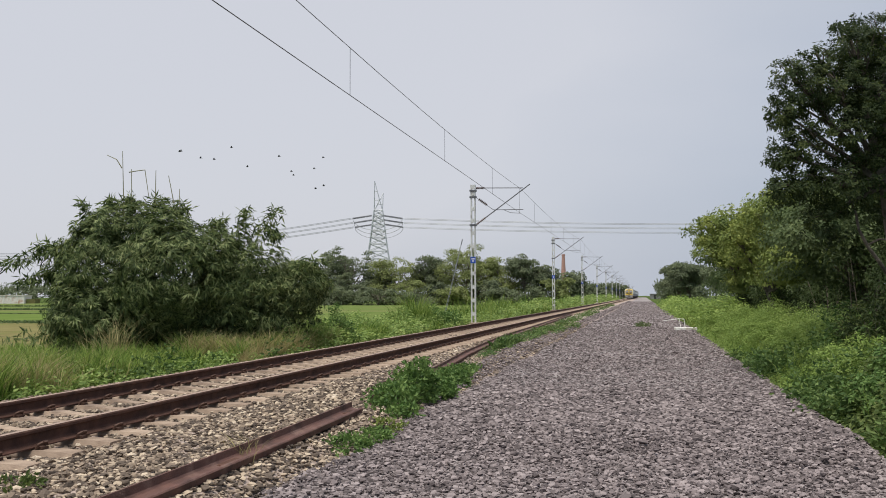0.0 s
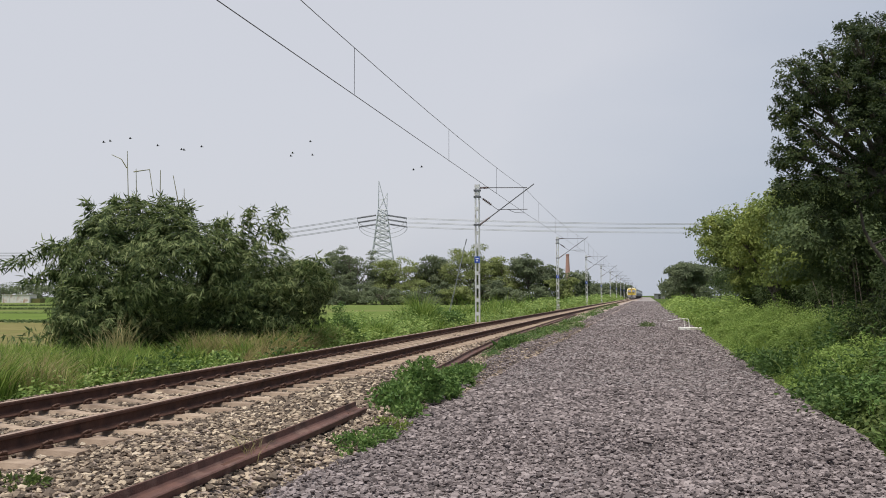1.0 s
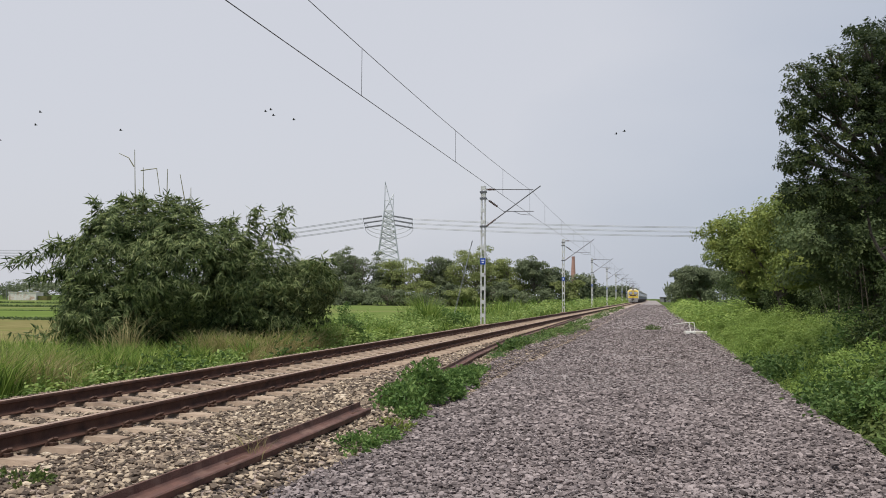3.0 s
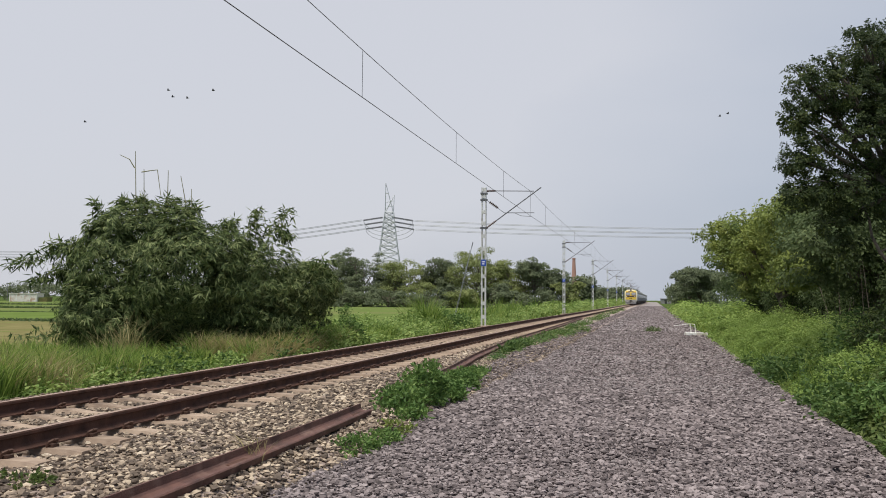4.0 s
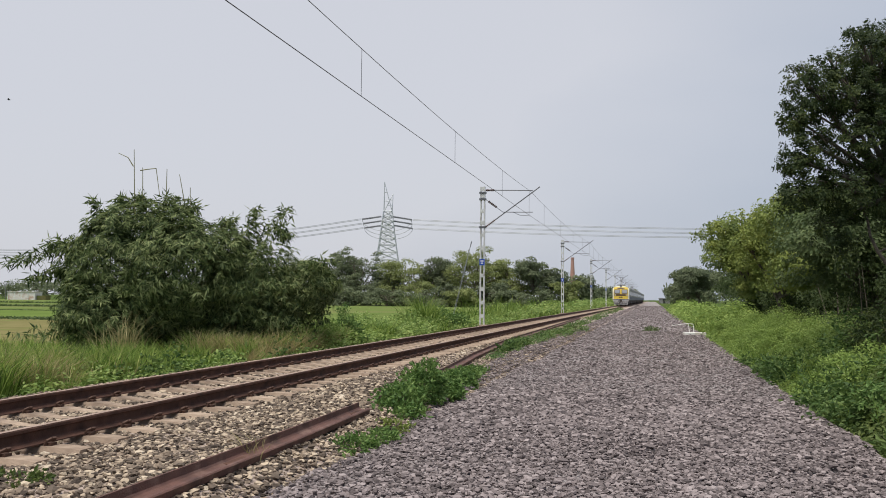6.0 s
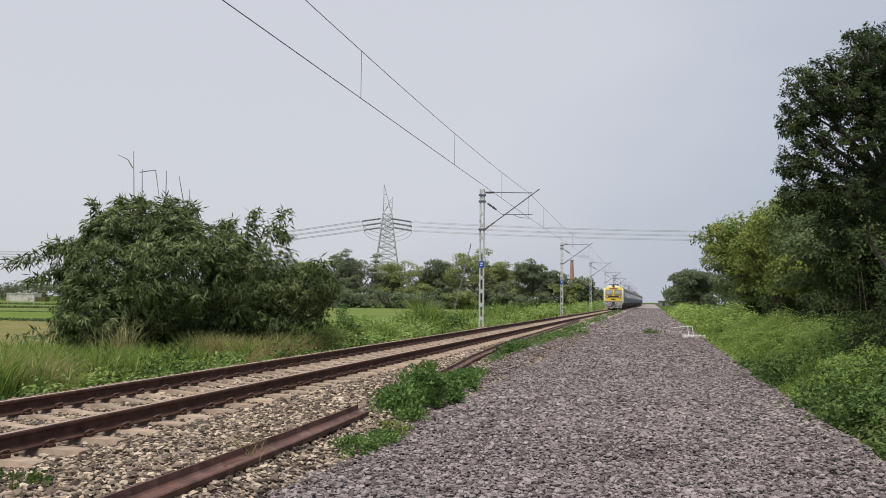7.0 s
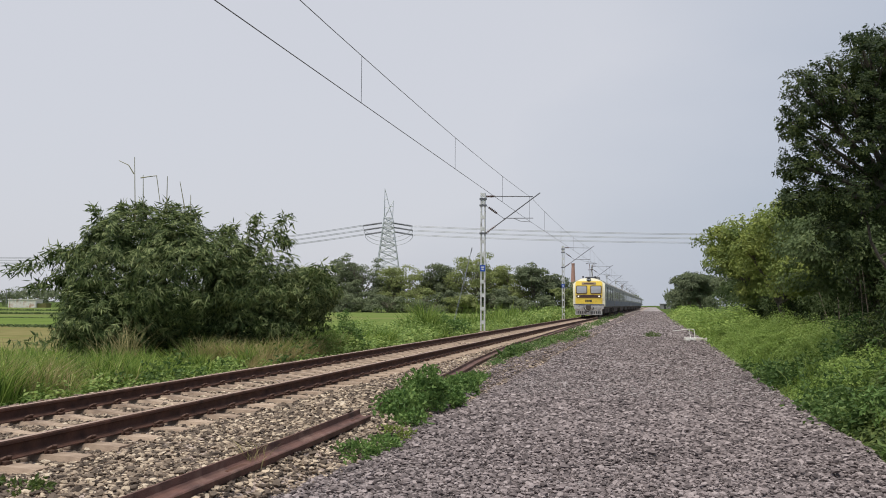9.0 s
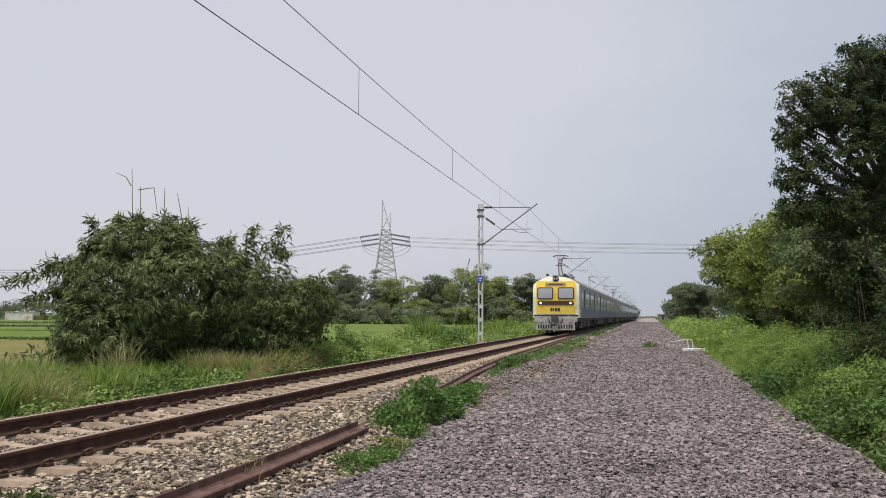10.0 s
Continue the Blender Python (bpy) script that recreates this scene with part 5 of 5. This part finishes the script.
shrub("shrub", [(-11.0, 44.5, 0.4, 0.7, 0.8, 0.65), (-10.2, 45.5, 0.2, 0.6, 0.7, 0.5)], 2800, 0.16, 0.085, L_CLUMP, 308, "rounded green shrub near the mast", 0.25, 10)


# ---- small marker beside the gravel ----
def marker():
    m = empty("white_marker", pose(1.85, 41.0, 0.02, 0, 0, 4))
    part("slab", box(bmesh.new(), -0.5, 0.5, -0.16, 0.16, 0.0, 0.13, 0.02), M_WHITE, m, "white-painted concrete slab")
    for x in (-0.22, -0.02):
        part("upright", tube(bmesh.new(), (x, 0.0, 0.1), (x - 0.04, 0, 0.5), 0.016), M_WHITE, m)
    part("rail_bar", path_tube(bmesh.new(), [(-0.06, 0, 0.5), (-0.28, 0, 0.52), (-0.95, 0.1, 0.42)], 0.014), M_WHITE, m)
    tagged(m, "small white slab with thin uprights at the gravel edge", "marker")


marker()

# ---- train ----
HALF_W, FLOOR_Z, EAVE_Z, TOP_Z, COACH_L = 1.625, 1.08, 3.45, 4.02, 21.0


def body_profile(inset=0.0):
    w = HALF_W - inset
    pts = [(-w, FLOOR_Z), (-w, EAVE_Z - 0.1)]
    for i in range(9):
        a = math.pi * i / 8
        pts.append((-math.cos(a) * w * (0.985 if 0 < i < 8 else 1.0), EAVE_Z + math.sin(a) * (TOP_Z - EAVE_Z) - inset))
    pts += [(w, EAVE_Z - 0.1), (w, FLOOR_Z)]
    return pts


def bogie(parent, y):
    bm = bmesh.new()
    for s in (-1, 1):
        box(bm, s * 1.05 - 0.09, s * 1.05 + 0.09, y - 1.6, y + 1.6, 0.42, 0.72, 0.03)
        for dy in (-1.35, 1.35):
            box(bm, s * 1.17 - 0.1, s * 1.17 + 0.1, y + dy - 0.17, y + dy + 0.17, 0.32, 0.62)
        for dy in (-0.35, 0.35):
            tube(bm, (s * 1.12, y + dy, 0.5), (s * 1.12, y + dy, 0.98), 0.13, n=8)
    box(bm, -1.0, 1.0, y - 0.35, y + 0.35, 0.5, 0.95)
    b = part("bogie", bm, M_UNDER, parent, "grimy dark bogie frame")
    for dy in (-1.4, 1.4):
        bm = bmesh.new()
        for s in (-1, 1):
            tube(bm, (s * 0.80, y + dy, 0.46), (s * 0.93, y + dy, 0.46), 0.46, n=18)
            tube(bm, (s * 0.77, y + dy, 0.46), (s * 0.80, y + dy, 0.46), 0.49, n=18)
        tube(bm, (-0.8, y + dy, 0.46), (0.8, y + dy, 0.46), 0.08, n=8)
        part("wheelset", bm, M_UNDER, b)


def coach_sides(c, y0, y1, doors):
    """Doors and windows on both sides; doors: y of their centres."""
    spots = []
    y = y0 + 1.0
    while y < y1 - 0.8:
        if all(abs(y - d) > 1.25 for d in doors):
            spots.append(y)
        y += 1.28
    for s in (-1, 1):
        for y in spots:
            x = s * (HALF_W + 0.004)
            part("window_frame", box(bmesh.new(), min(x - s * 0.02, x + s * 0.012), max(x - s * 0.02, x + s * 0.012), y - 0.5, y + 0.5, 2.02, 2.98, 0.006), M_SIDELIGHT, c)
            x2 = s * (HALF_W + 0.018)
            part("window", box(bmesh.new(), min(x2, x2 - s * 0.02), max(x2, x2 - s * 0.02), y - 0.43, y + 0.43, 2.1, 2.9), M_SIDEGLASS, c, "dark tinted side window")
        for d in doors:
            x = s * (HALF_W + 0.003)
            part("door", box(bmesh.new(), min(x, x - s * 0.1), max(x, x - s * 0.1), d - 0.62, d + 0.62, 1.12, 3.2, 0.01), M_DARK, c, "dark open doorway")
        part("lower_band", box(bmesh.new(), min(s * HALF_W, s * (HALF_W + 0.006)), max(s * HALF_W, s * (HALF_W + 0.006)), y0 + 0.1, y1 - 0.1, 1.1, 1.78), M_SIDEBLUE, c, "slate-blue lower panel")


def trailer():
    c = empty("train_coach")
    part("body", extrude_y(bmesh.new(), body_profile(), 0.35, COACH_L - 0.35), M_SIDE, c, "grey body shell")
    roof = body_profile(-0.012)[2:11]
    roof = roof + [(x, z - 0.05) for x, z in reversed(roof)]
    part("roof", extrude_y(bmesh.new(), roof, 0.33, COACH_L - 0.33), M_ROOF, c, "dull dusty roof")
    part("underframe", box(bmesh.new(), -1.35, 1.35, 0.5, COACH_L - 0.5, 0.85, FLOOR_Z), M_UNDER, c)
    for y0, y1 in ((5.6, 8.2), (8.9, 11.0), (11.8, 15.0)):
        part("equipment_box", box(bmesh.new(), -1.3, 1.3, y0, y1, 0.38, 0.86, 0.04), M_UNDER, c)
    part("vestibule", box(bmesh.new(), -0.55, 0.55, -0.15, 0.36, 1.15, 3.2), M_FRAME, c, "dark gangway bellows")
    for y in (3.2, COACH_L - 3.2):
        bogie(c, y)
    coach_sides(c, 0.35, COACH_L - 0.35, (4.6, 10.5, 16.4))
    for y in (3.5, 8.0, 13.0, 17.5):
        part("roof_vent", box(bmesh.new(), -0.4, 0.4, y - 0.3, y + 0.3, TOP_Z - 0.03, TOP_Z + 0.1, 0.03), M_ROOF, c)
    tagged(c, "grey and slate-blue passenger coach of the moving train", "coach", "coaches of the train")
    return c


def pantograph(c, y, z_top):
    p = part("pantograph", box(bmesh.new(), -0.6, 0.6, y - 0.5, y + 0.5, TOP_Z + 0.12, TOP_Z + 0.2), M_TUBE, c, "raised pantograph")
    bm = bmesh.new()
    for s in (-1, 1):
        tube(bm, (s * 0.16, y + 0.4, TOP_Z + 0.2), (s * 0.08, y - 0.7, TOP_Z + 0.95), 0.035)
        tube(bm, (s * 0.08, y - 0.7, TOP_Z + 0.95), (s * 0.22, y + 0.15, z_top - 0.12), 0.03)
    tube(bm, (-0.45, y + 0.4, TOP_Z + 0.2), (0.45, y + 0.4, TOP_Z + 0.2), 0.035)
    tube(bm, (-0.3, y - 0.7, TOP_Z + 0.95), (0.3, y - 0.7, TOP_Z + 0.95), 0.03)
    part("arm", bm, M_LAMPBAND, p)
    bm = bmesh.new()
    for dy in (0.0, 0.3):
        path_tube(bm, [(-0.56, y + dy, z_top - 0.13), (-0.4, y + dy, z_top - 0.04), (0.4, y + dy, z_top - 0.04), (0.56, y + dy, z_top - 0.13)], 0.03)
    part("collector_head", bm, M_TUBE, p)
    for x in (-0.5, 0.5):
        for dy in (-0.4, 0.4):
            part("insulator", insulator(bmesh.new(), (x, y + dy, TOP_Z - 0.1), (x, y + dy, TOP_Z + 0.14), 3, 0.08), M_INSUL, p)


def nose_shell(w, z0, z1, y, depth, round_top):
    """A front face, a little bowed, closed back to y + depth."""
    bm = bmesh.new()
    nx, nz = 12, 10
    g = []
    for j in range(nz + 1):
        v = j / nz
        row = []
        for i in range(nx + 1):
            u = i / nx * 2 - 1
            z = z0 + (z1 - z0) * v
            top = 0.0
            if round_top:
                top = (z1 - 0.0) - (z1 - EAVE_Z) * (abs(u) ** 2.6) - z1
                z = z0 + (z1 + top - z0) * v
            yy = y + 0.16 * abs(u) ** 3 + 0.28 * max(0, v - 0.55) ** 2 / 0.2
            row.append(bm.verts.new((u * w, yy, z)))
        g.append(row)
    for j in range(nz):
        for i in range(nx):
            bm.faces.new((g[j][i], g[j][i + 1], g[j + 1][i + 1], g[j + 1][i]))
    edge = [g[0][i] for i in range(nx + 1)] + [g[j][nx] for j in range(1, nz + 1)] + [g[nz][i] for i in range(nx - 1, -1, -1)] + [g[j][0] for j in range(nz - 1, 0, -1)]
    back = [bm.verts.new((v.co.x, y + depth, v.co.z)) for v in edge]
    n = len(edge)
    for i in range(n):
        bm.faces.new((edge[i], edge[(i + 1) % n], back[(i + 1) % n], back[i]))
    bm.faces.new(list(reversed(back)))
    return bm


def panel(name, c, x0, x1, z0, z1, y, mat, label="", bevel=0.05, thick=0.05):
    """A plate on the front face, leaning back with it towards the top."""
    bm = box(bmesh.new(), x0, x1, y - thick, y, z0, z1)
    es = [e for e in bm.edges if abs(e.verts[0].co.y - e.verts[1].co.y) > thick * 0.5]
    bmesh.ops.bevel(bm, geom=es, offset=bevel, segments=4, affect="EDGES", profile=0.5)
    for x in np.linspace(x0, x1, 9)[1:-1]:
        bmesh.ops.bisect_plane(bm, geom=bm.verts[:] + bm.edges[:] + bm.faces[:], plane_co=(x, 0, 0), plane_no=(1, 0, 0))
    for z in np.linspace(z0, z1, 5)[1:-1]:
        bmesh.ops.bisect_plane(bm, geom=bm.verts[:] + bm.edges[:] + bm.faces[:], plane_co=(0, 0, z), plane_no=(0, 0, 1))
    for v in bm.verts:
        f = (v.co.z - FLOOR_Z) / (TOP_Z - FLOOR_Z)
        v.co.y += 0.28 * max(0, f - 0.55) ** 2 / 0.2 + 0.16 * (abs(v.co.x) / HALF_W) ** 3
    return part(name, bm, mat, c, label)


def power_car():
    c = empty("train_power_car")
    part("body", extrude_y(bmesh.new(), body_profile(), 0.75, COACH_L - 0.35), M_SIDE, c, "grey body shell")
    roof = body_profile(-0.012)[2:11]
    roof = roof + [(x, z - 0.05) for x, z in reversed(roof)]
    part("roof", extrude_y(bmesh.new(), roof, 0.8, COACH_L - 0.33), M_ROOF, c, "dull dusty roof")
    part("cab_front", nose_shell(HALF_W, FLOOR_Z + 0.02, TOP_Z, 0.0, 0.95, True), M_CREAM, c, "cream rounded cab front")
    panel("upper_panel", c, -1.38, 1.38, 2.02, 3.70, 0.0, M_YELLOW, "bright yellow cab panel", 0.22, 0.03)
    panel("lower_panel", c, -1.38, 1.38, 1.36, 2.00, 0.0, M_YELLOW, "bright yellow lower panel", 0.05, 0.026)
    panel("stripe", c, -1.58, 1.58, 1.20, 1.30, 0.0, M_NAVY, "thin navy stripe", 0.01, 0.03)
    for s in (-1, 1):
        x0, x1 = sorted((s * 0.16, s * 1.30))
        fr = panel("windscreen_frame", c, x0, x1, 2.40, 3.24, -0.02, M_LAMPBAND, "dark brown window surround", 0.13, 0.05)
        panel("windscreen", fr, x0 + 0.07, x1 - 0.07, 2.47, 3.17, -0.05, M_SCREEN, "pale reflecting windscreen", 0.09, 0.03)
        bm = tube(bmesh.new(), (s * 0.72, -0.07, 2.45), (s * 0.70, 0.06, 3.0), 0.012, n=5)
        part("wiper", bm, M_FRAME, fr)
        bm = tube(bmesh.new(), (s * 1.05, -0.12, 2.13), (s * 1.05, 0.0, 2.13), 0.08, n=14)
        part("headlight", bm, M_LAMP, c, "lit round headlight")
        tube_b = bmesh.new()
        tube(tube_b, (s * 0.98, -0.62, 1.02), (s * 0.98, 0.0, 1.02), 0.10, n=12)
        tube(tube_b, (s * 0.98, -0.68, 1.02), (s * 0.98, -0.62, 1.02), 0.22, n=16)
        part("buffer", tube_b, M_BUFFER, c, "scuffed grey round buffer")
        part("cab_door", box(bmesh.new(), min(s * 1.6, s * 1.634), max(s * 1.6, s * 1.634), 1.3, 2.0, 1.2, 3.25, 0.01), M_SIDELIGHT, c)
        part("horn", tube(bmesh.new(), (s * 0.62, 0.5, TOP_Z + 0.12), (s * 0.62, 0.95, TOP_Z + 0.12), 0.10, 0.04, 10), M_FRAME, c)
    panel("lamp_band", c, -1.28, 1.28, 1.99, 2.28, -0.02, M_LAMPBAND, "dark lamp band across the cab", 0.12, 0.05)
    panel("destination_board", c, -0.72, 0.72, 3.34, 3.58, -0.02, M_BOARD, "brown destination board", 0.04, 0.03)
    panel("board_marks", c, -0.5, 0.5, 3.42, 3.50, -0.045, M_LAMPBAND, "", 0.01, 0.015)
    top = part("headlamp_housing", tube(bmesh.new(), (0, 0.1, 3.86), (0, 0.75, 3.86), 0.22, 0.22, 16), M_FRAME, c, "black headlamp housing")
    for x in (-0.1, 0.1):
        part("headlamp_lens", tube(bmesh.new(), (x, 0.07, 3.86), (x, 0.11, 3.86), 0.08, n=12), M_SCREEN, top)
    for x, w in ((-0.30, 0.06), (-0.16, 0.05), (0.02, 0.07), (0.22, 0.09)):
        panel("dark_mark", c, x - w, x + w, 1.55, 1.78, -0.024, M_FRAME, "", 0.01, 0.012)
    part("buffer_beam", box(bmesh.new(), -1.5, 1.5, -0.04, 0.4, 0.82, 1.16, 0.03), M_BUFFER, c, "scuffed pale buffer beam")
    bm = bmesh.new()
    box(bm, -0.18, 0.18, -0.5, 0.0, 0.86, 1.16, 0.03)
    box(bm, -0.26, 0.26, -0.66, -0.48, 0.78, 1.22, 0.05)
    part("coupler", bm, M_UNDER, c, "dark knuckle coupler")
    part("brake_hose", path_tube(bmesh.new(), [(-0.5, -0.06, 1.05), (-0.42, -0.25, 0.85), (-0.25, -0.3, 0.62), (0.0, -0.28, 0.55)], 0.05), M_FRAME, c)
    part("brake_hose", path_tube(bmesh.new(), [(0.5, -0.06, 1.05), (0.45, -0.2, 0.8), (0.3, -0.22, 0.66)], 0.04), M_FRAME, c)
    part("guard_plate", box(bmesh.new(), -1.36, 1.36, -0.1, -0.04, 0.22, 0.84, 0.02), M_BUFFER, c, "pale slotted rail guard")
    for i in range(14):
        x = -1.2 + i * 0.18
        if abs(x) > 0.12:
            part("guard_slot", box(bmesh.new(), x - 0.05, x + 0.05, -0.108, -0.098, 0.34, 0.60), M_DARK, c)
    part("underframe", box(bmesh.new(), -1.35, 1.35, 0.5, COACH_L - 0.5, 0.85, FLOOR_Z), M_UNDER, c)
    for y0, y1 in ((5.6, 8.2), (8.9, 11.0), (11.8, 15.0)):
        part("equipment_box", box(bmesh.new(), -1.3, 1.3, y0, y1, 0.38, 0.86, 0.04), M_UNDER, c)
    for y in (3.4, COACH_L - 3.2):
        bogie(c, y)
    coach_sides(c, 2.3, COACH_L - 0.35, (5.4, 11.0, 16.4))
    pantograph(c, 3.6, CONTACT_Z - HEAD_Z)
    part("roof_box", box(bmesh.new(), -0.7, 0.7, 5.2, 7.4, TOP_Z - 0.05, TOP_Z + 0.3, 0.05), M_ROOF, c)
    tagged(c, "yellow and cream fronted electric train power car on the track", "train", "coaches of the train")
    return c


lead_car = power_car()
coach = trailer()
coaches = [coach] + [copy_thing(coach, pose(0, 0, 0)) for _ in range(9)]
pantograph(coaches[3], 6.0, CONTACT_Z - HEAD_Z)


# ---- birds ----
def build_bird():
    b = empty("bird")
    bm = bmesh.new()
    bmesh.ops.create_uvsphere(bm, u_segments=8, v_segments=6, radius=0.05, matrix=Matrix.Diagonal((2.2, 1, 1, 1)))
    tube(bm, (0.07, 0, 0), (0.2, 0, 0.0), 0.035, 0.015, 5)
    part("body", bm, M_BIRD, b)
    for s in (-1, 1):
        bm = bmesh.new()
        vs = [bm.verts.new(p) for p in ((-0.07, s * 0.03, 0.02), (0.08, s * 0.03, 0.02), (0.05, s * 0.2, 0.11), (0.1, s * 0.36, 0.09), (-0.03, s * 0.2, 0.12))]
        bm.faces.new(vs)
        bmesh.ops.solidify(bm, geom=bm.faces[:], thickness=0.012)
        part("wing", bm, M_BIRD, b)
    tagged(b, "small dark bird in flight", "bird", "birds in flight")
    return b


first_bird = build_bird()
# start and end of each straight flight, at 0 s and at 10 s
FLIGHTS = [
    ((-45.0, 78.5, 16.2), (-109.2, 36.4, 20.2)),
    ((-44.7, 77.7, 16.0), (-105.6, 45.0, 23.1)),
    ((-39.7, 78.9, 16.4), (-105.8, 45.4, 15.0)),
    ((-38.2, 79.4, 14.5), (-97.0, 46.8, 28.3)),
    ((-35.1, 80.0, 15.5), (-105.5, 45.1, 21.9)),
    ((-43.1, 79.0, 15.5), (-101.2, 37.8, 30.1)),
    ((-41.0, 77.8, 15.1), (-69.4, 61.7, 22.5)),
    ((-32.2, 82.6, 12.5), (63.9, 91.2, 29.2)),
    ((-31.4, 82.8, 12.8), (64.6, 91.4, 29.4))]
# the wheeling flock: seconds and place
WHEELING = [
    [(0.0, -37.0, 88.2, 14.8), (1.0, -36.1, 84.2, 16.2), (2.5, -34.8, 78.2, 18.4), (4.0, -42.8, 70.0, 20.3), (4.5, -47.9, 66.6, 20.8), (5.0, -54.2, 63.0, 22.1), (10.0, -117.0, 26.4, 35.5)],
    [(0.0, -37.2, 88.1, 15.2), (1.0, -35.9, 84.2, 16.5), (2.5, -33.9, 78.4, 18.4), (4.0, -42.4, 70.1, 19.7), (4.5, -47.4, 66.8, 20.6), (5.0, -53.9, 63.1, 21.5), (10.0, -119.2, 26.1, 30.5)],
    [(0.0, -33.8, 88.8, 16.7), (1.0, -34.1, 84.6, 17.7), (2.5, -34.4, 78.3, 19.2), (4.0, -41.1, 70.4, 19.6), (4.5, -45.8, 67.1, 20.7), (5.0, -52.0, 63.5, 21.7), (10.0, -113.4, 27.5, 31.7)],
    [(0.0, -34.8, 88.7, 15.5), (1.0, -33.9, 84.7, 16.3), (2.5, -32.6, 78.8, 17.5), (4.0, -38.8, 70.9, 20.3), (4.5, -44.0, 67.6, 21.1), (5.0, -50.5, 63.8, 22.4), (10.0, -115.7, 26.7, 35.7)],
]
birds = [first_bird] + [copy_thing(first_bird, pose(0, 0, 0)) for _ in FLIGHTS[1:] + WHEELING]

# ---- loose stones, last ----
bed_stones("gravel_stones", GRAVEL, -3.12, 2.35, ((6.2, 10.5, 0.032, 0.86), (10.5, 15, 0.039, 1.08), (15, 22, 0.049, 1.25), (22, 46, 0.072, 1.6), (46, 110, 0.165, 2.4), (110, 230, 0.32, 3.6)), 0.038, M_GRAVEL, 61,
           "loose grey crushed stones", gravel_bed, 0.05, 5, lambda x, y: x < 2.4)
bed_stones("ballast_stones", BALLAST, -9.8, -2.85, ((5.2, 11, 0.037, 1.0), (11, 21, 0.05, 1.3), (21, 48, 0.08, 1.9)), 0.036, M_BALLAST, 62,
           "loose dusty brown and pale ballast stones", ballast_bed, 0.02, 3, off_sleepers)


def shoulder_edge(x, y):
    return x > np.interp(y, (13, 18, 21, 25, 32, 42, 53, 110), (-3.08, -3.42, -3.66, -3.76, -3.5, -3.3, -3.65, -3.75))


bed_stones("gravel_stones", [(-3.85, 0.14), (-3.3, 0.145), (-3.0, 0.04)], -3.80, -3.0, ((12, 15, 0.036, 1.0), (15, 22, 0.045, 1.2), (22, 46, 0.062, 1.5), (46, 110, 0.14, 2.6), (110, 230, 0.3, 3.8)), 0.038, M_GRAVEL, 66,
           "loose grey crushed stones", gravel_bed, 0.02, 3, shoulder_edge)
single_stones(gravel_bed, M_GRAVEL, -1.6, 2.0, 6.6, 10.0, 0.02, 150, 63, 0.045)
single_stones(ballast_bed, M_BALLAST, -5.2, -3.6, 5.0, 9.5, 0.12, 150, 64, 0.05)


def motions():
    # the train runs straight towards the camera at 29 metres a second
    for t_car, car in [(0, lead_car)] + [(COACH_L * (i + 1), c) for i, c in enumerate(coaches)]:
        ways = [(t, 61.7 + 29.0 * (10.0 - t) + t_car) for t in range(11)]
        walk(car, [(t, pose(TRACK_X + bend(y), y, HEAD_Z, 0, 0, -0.2 if y > 55 else 0)) for t, y in ways])
    for b, rows in zip(birds[len(FLIGHTS):], WHEELING):
        walk(b, [(t, pose(x, y, z, 0, 0, 20)) for t, x, y, z in rows])
    for b, (p, q) in zip(birds, FLIGHTS):
        d = Vector(q) - Vector(p)
        turn = math.degrees(math.atan2(d.y, d.x)) + 180
        walk(b, [(t, pose(*Vector(p).lerp(Vector(q), t / 10), 0, 0, turn)) for t in range(0, 11, 2)])


motions()
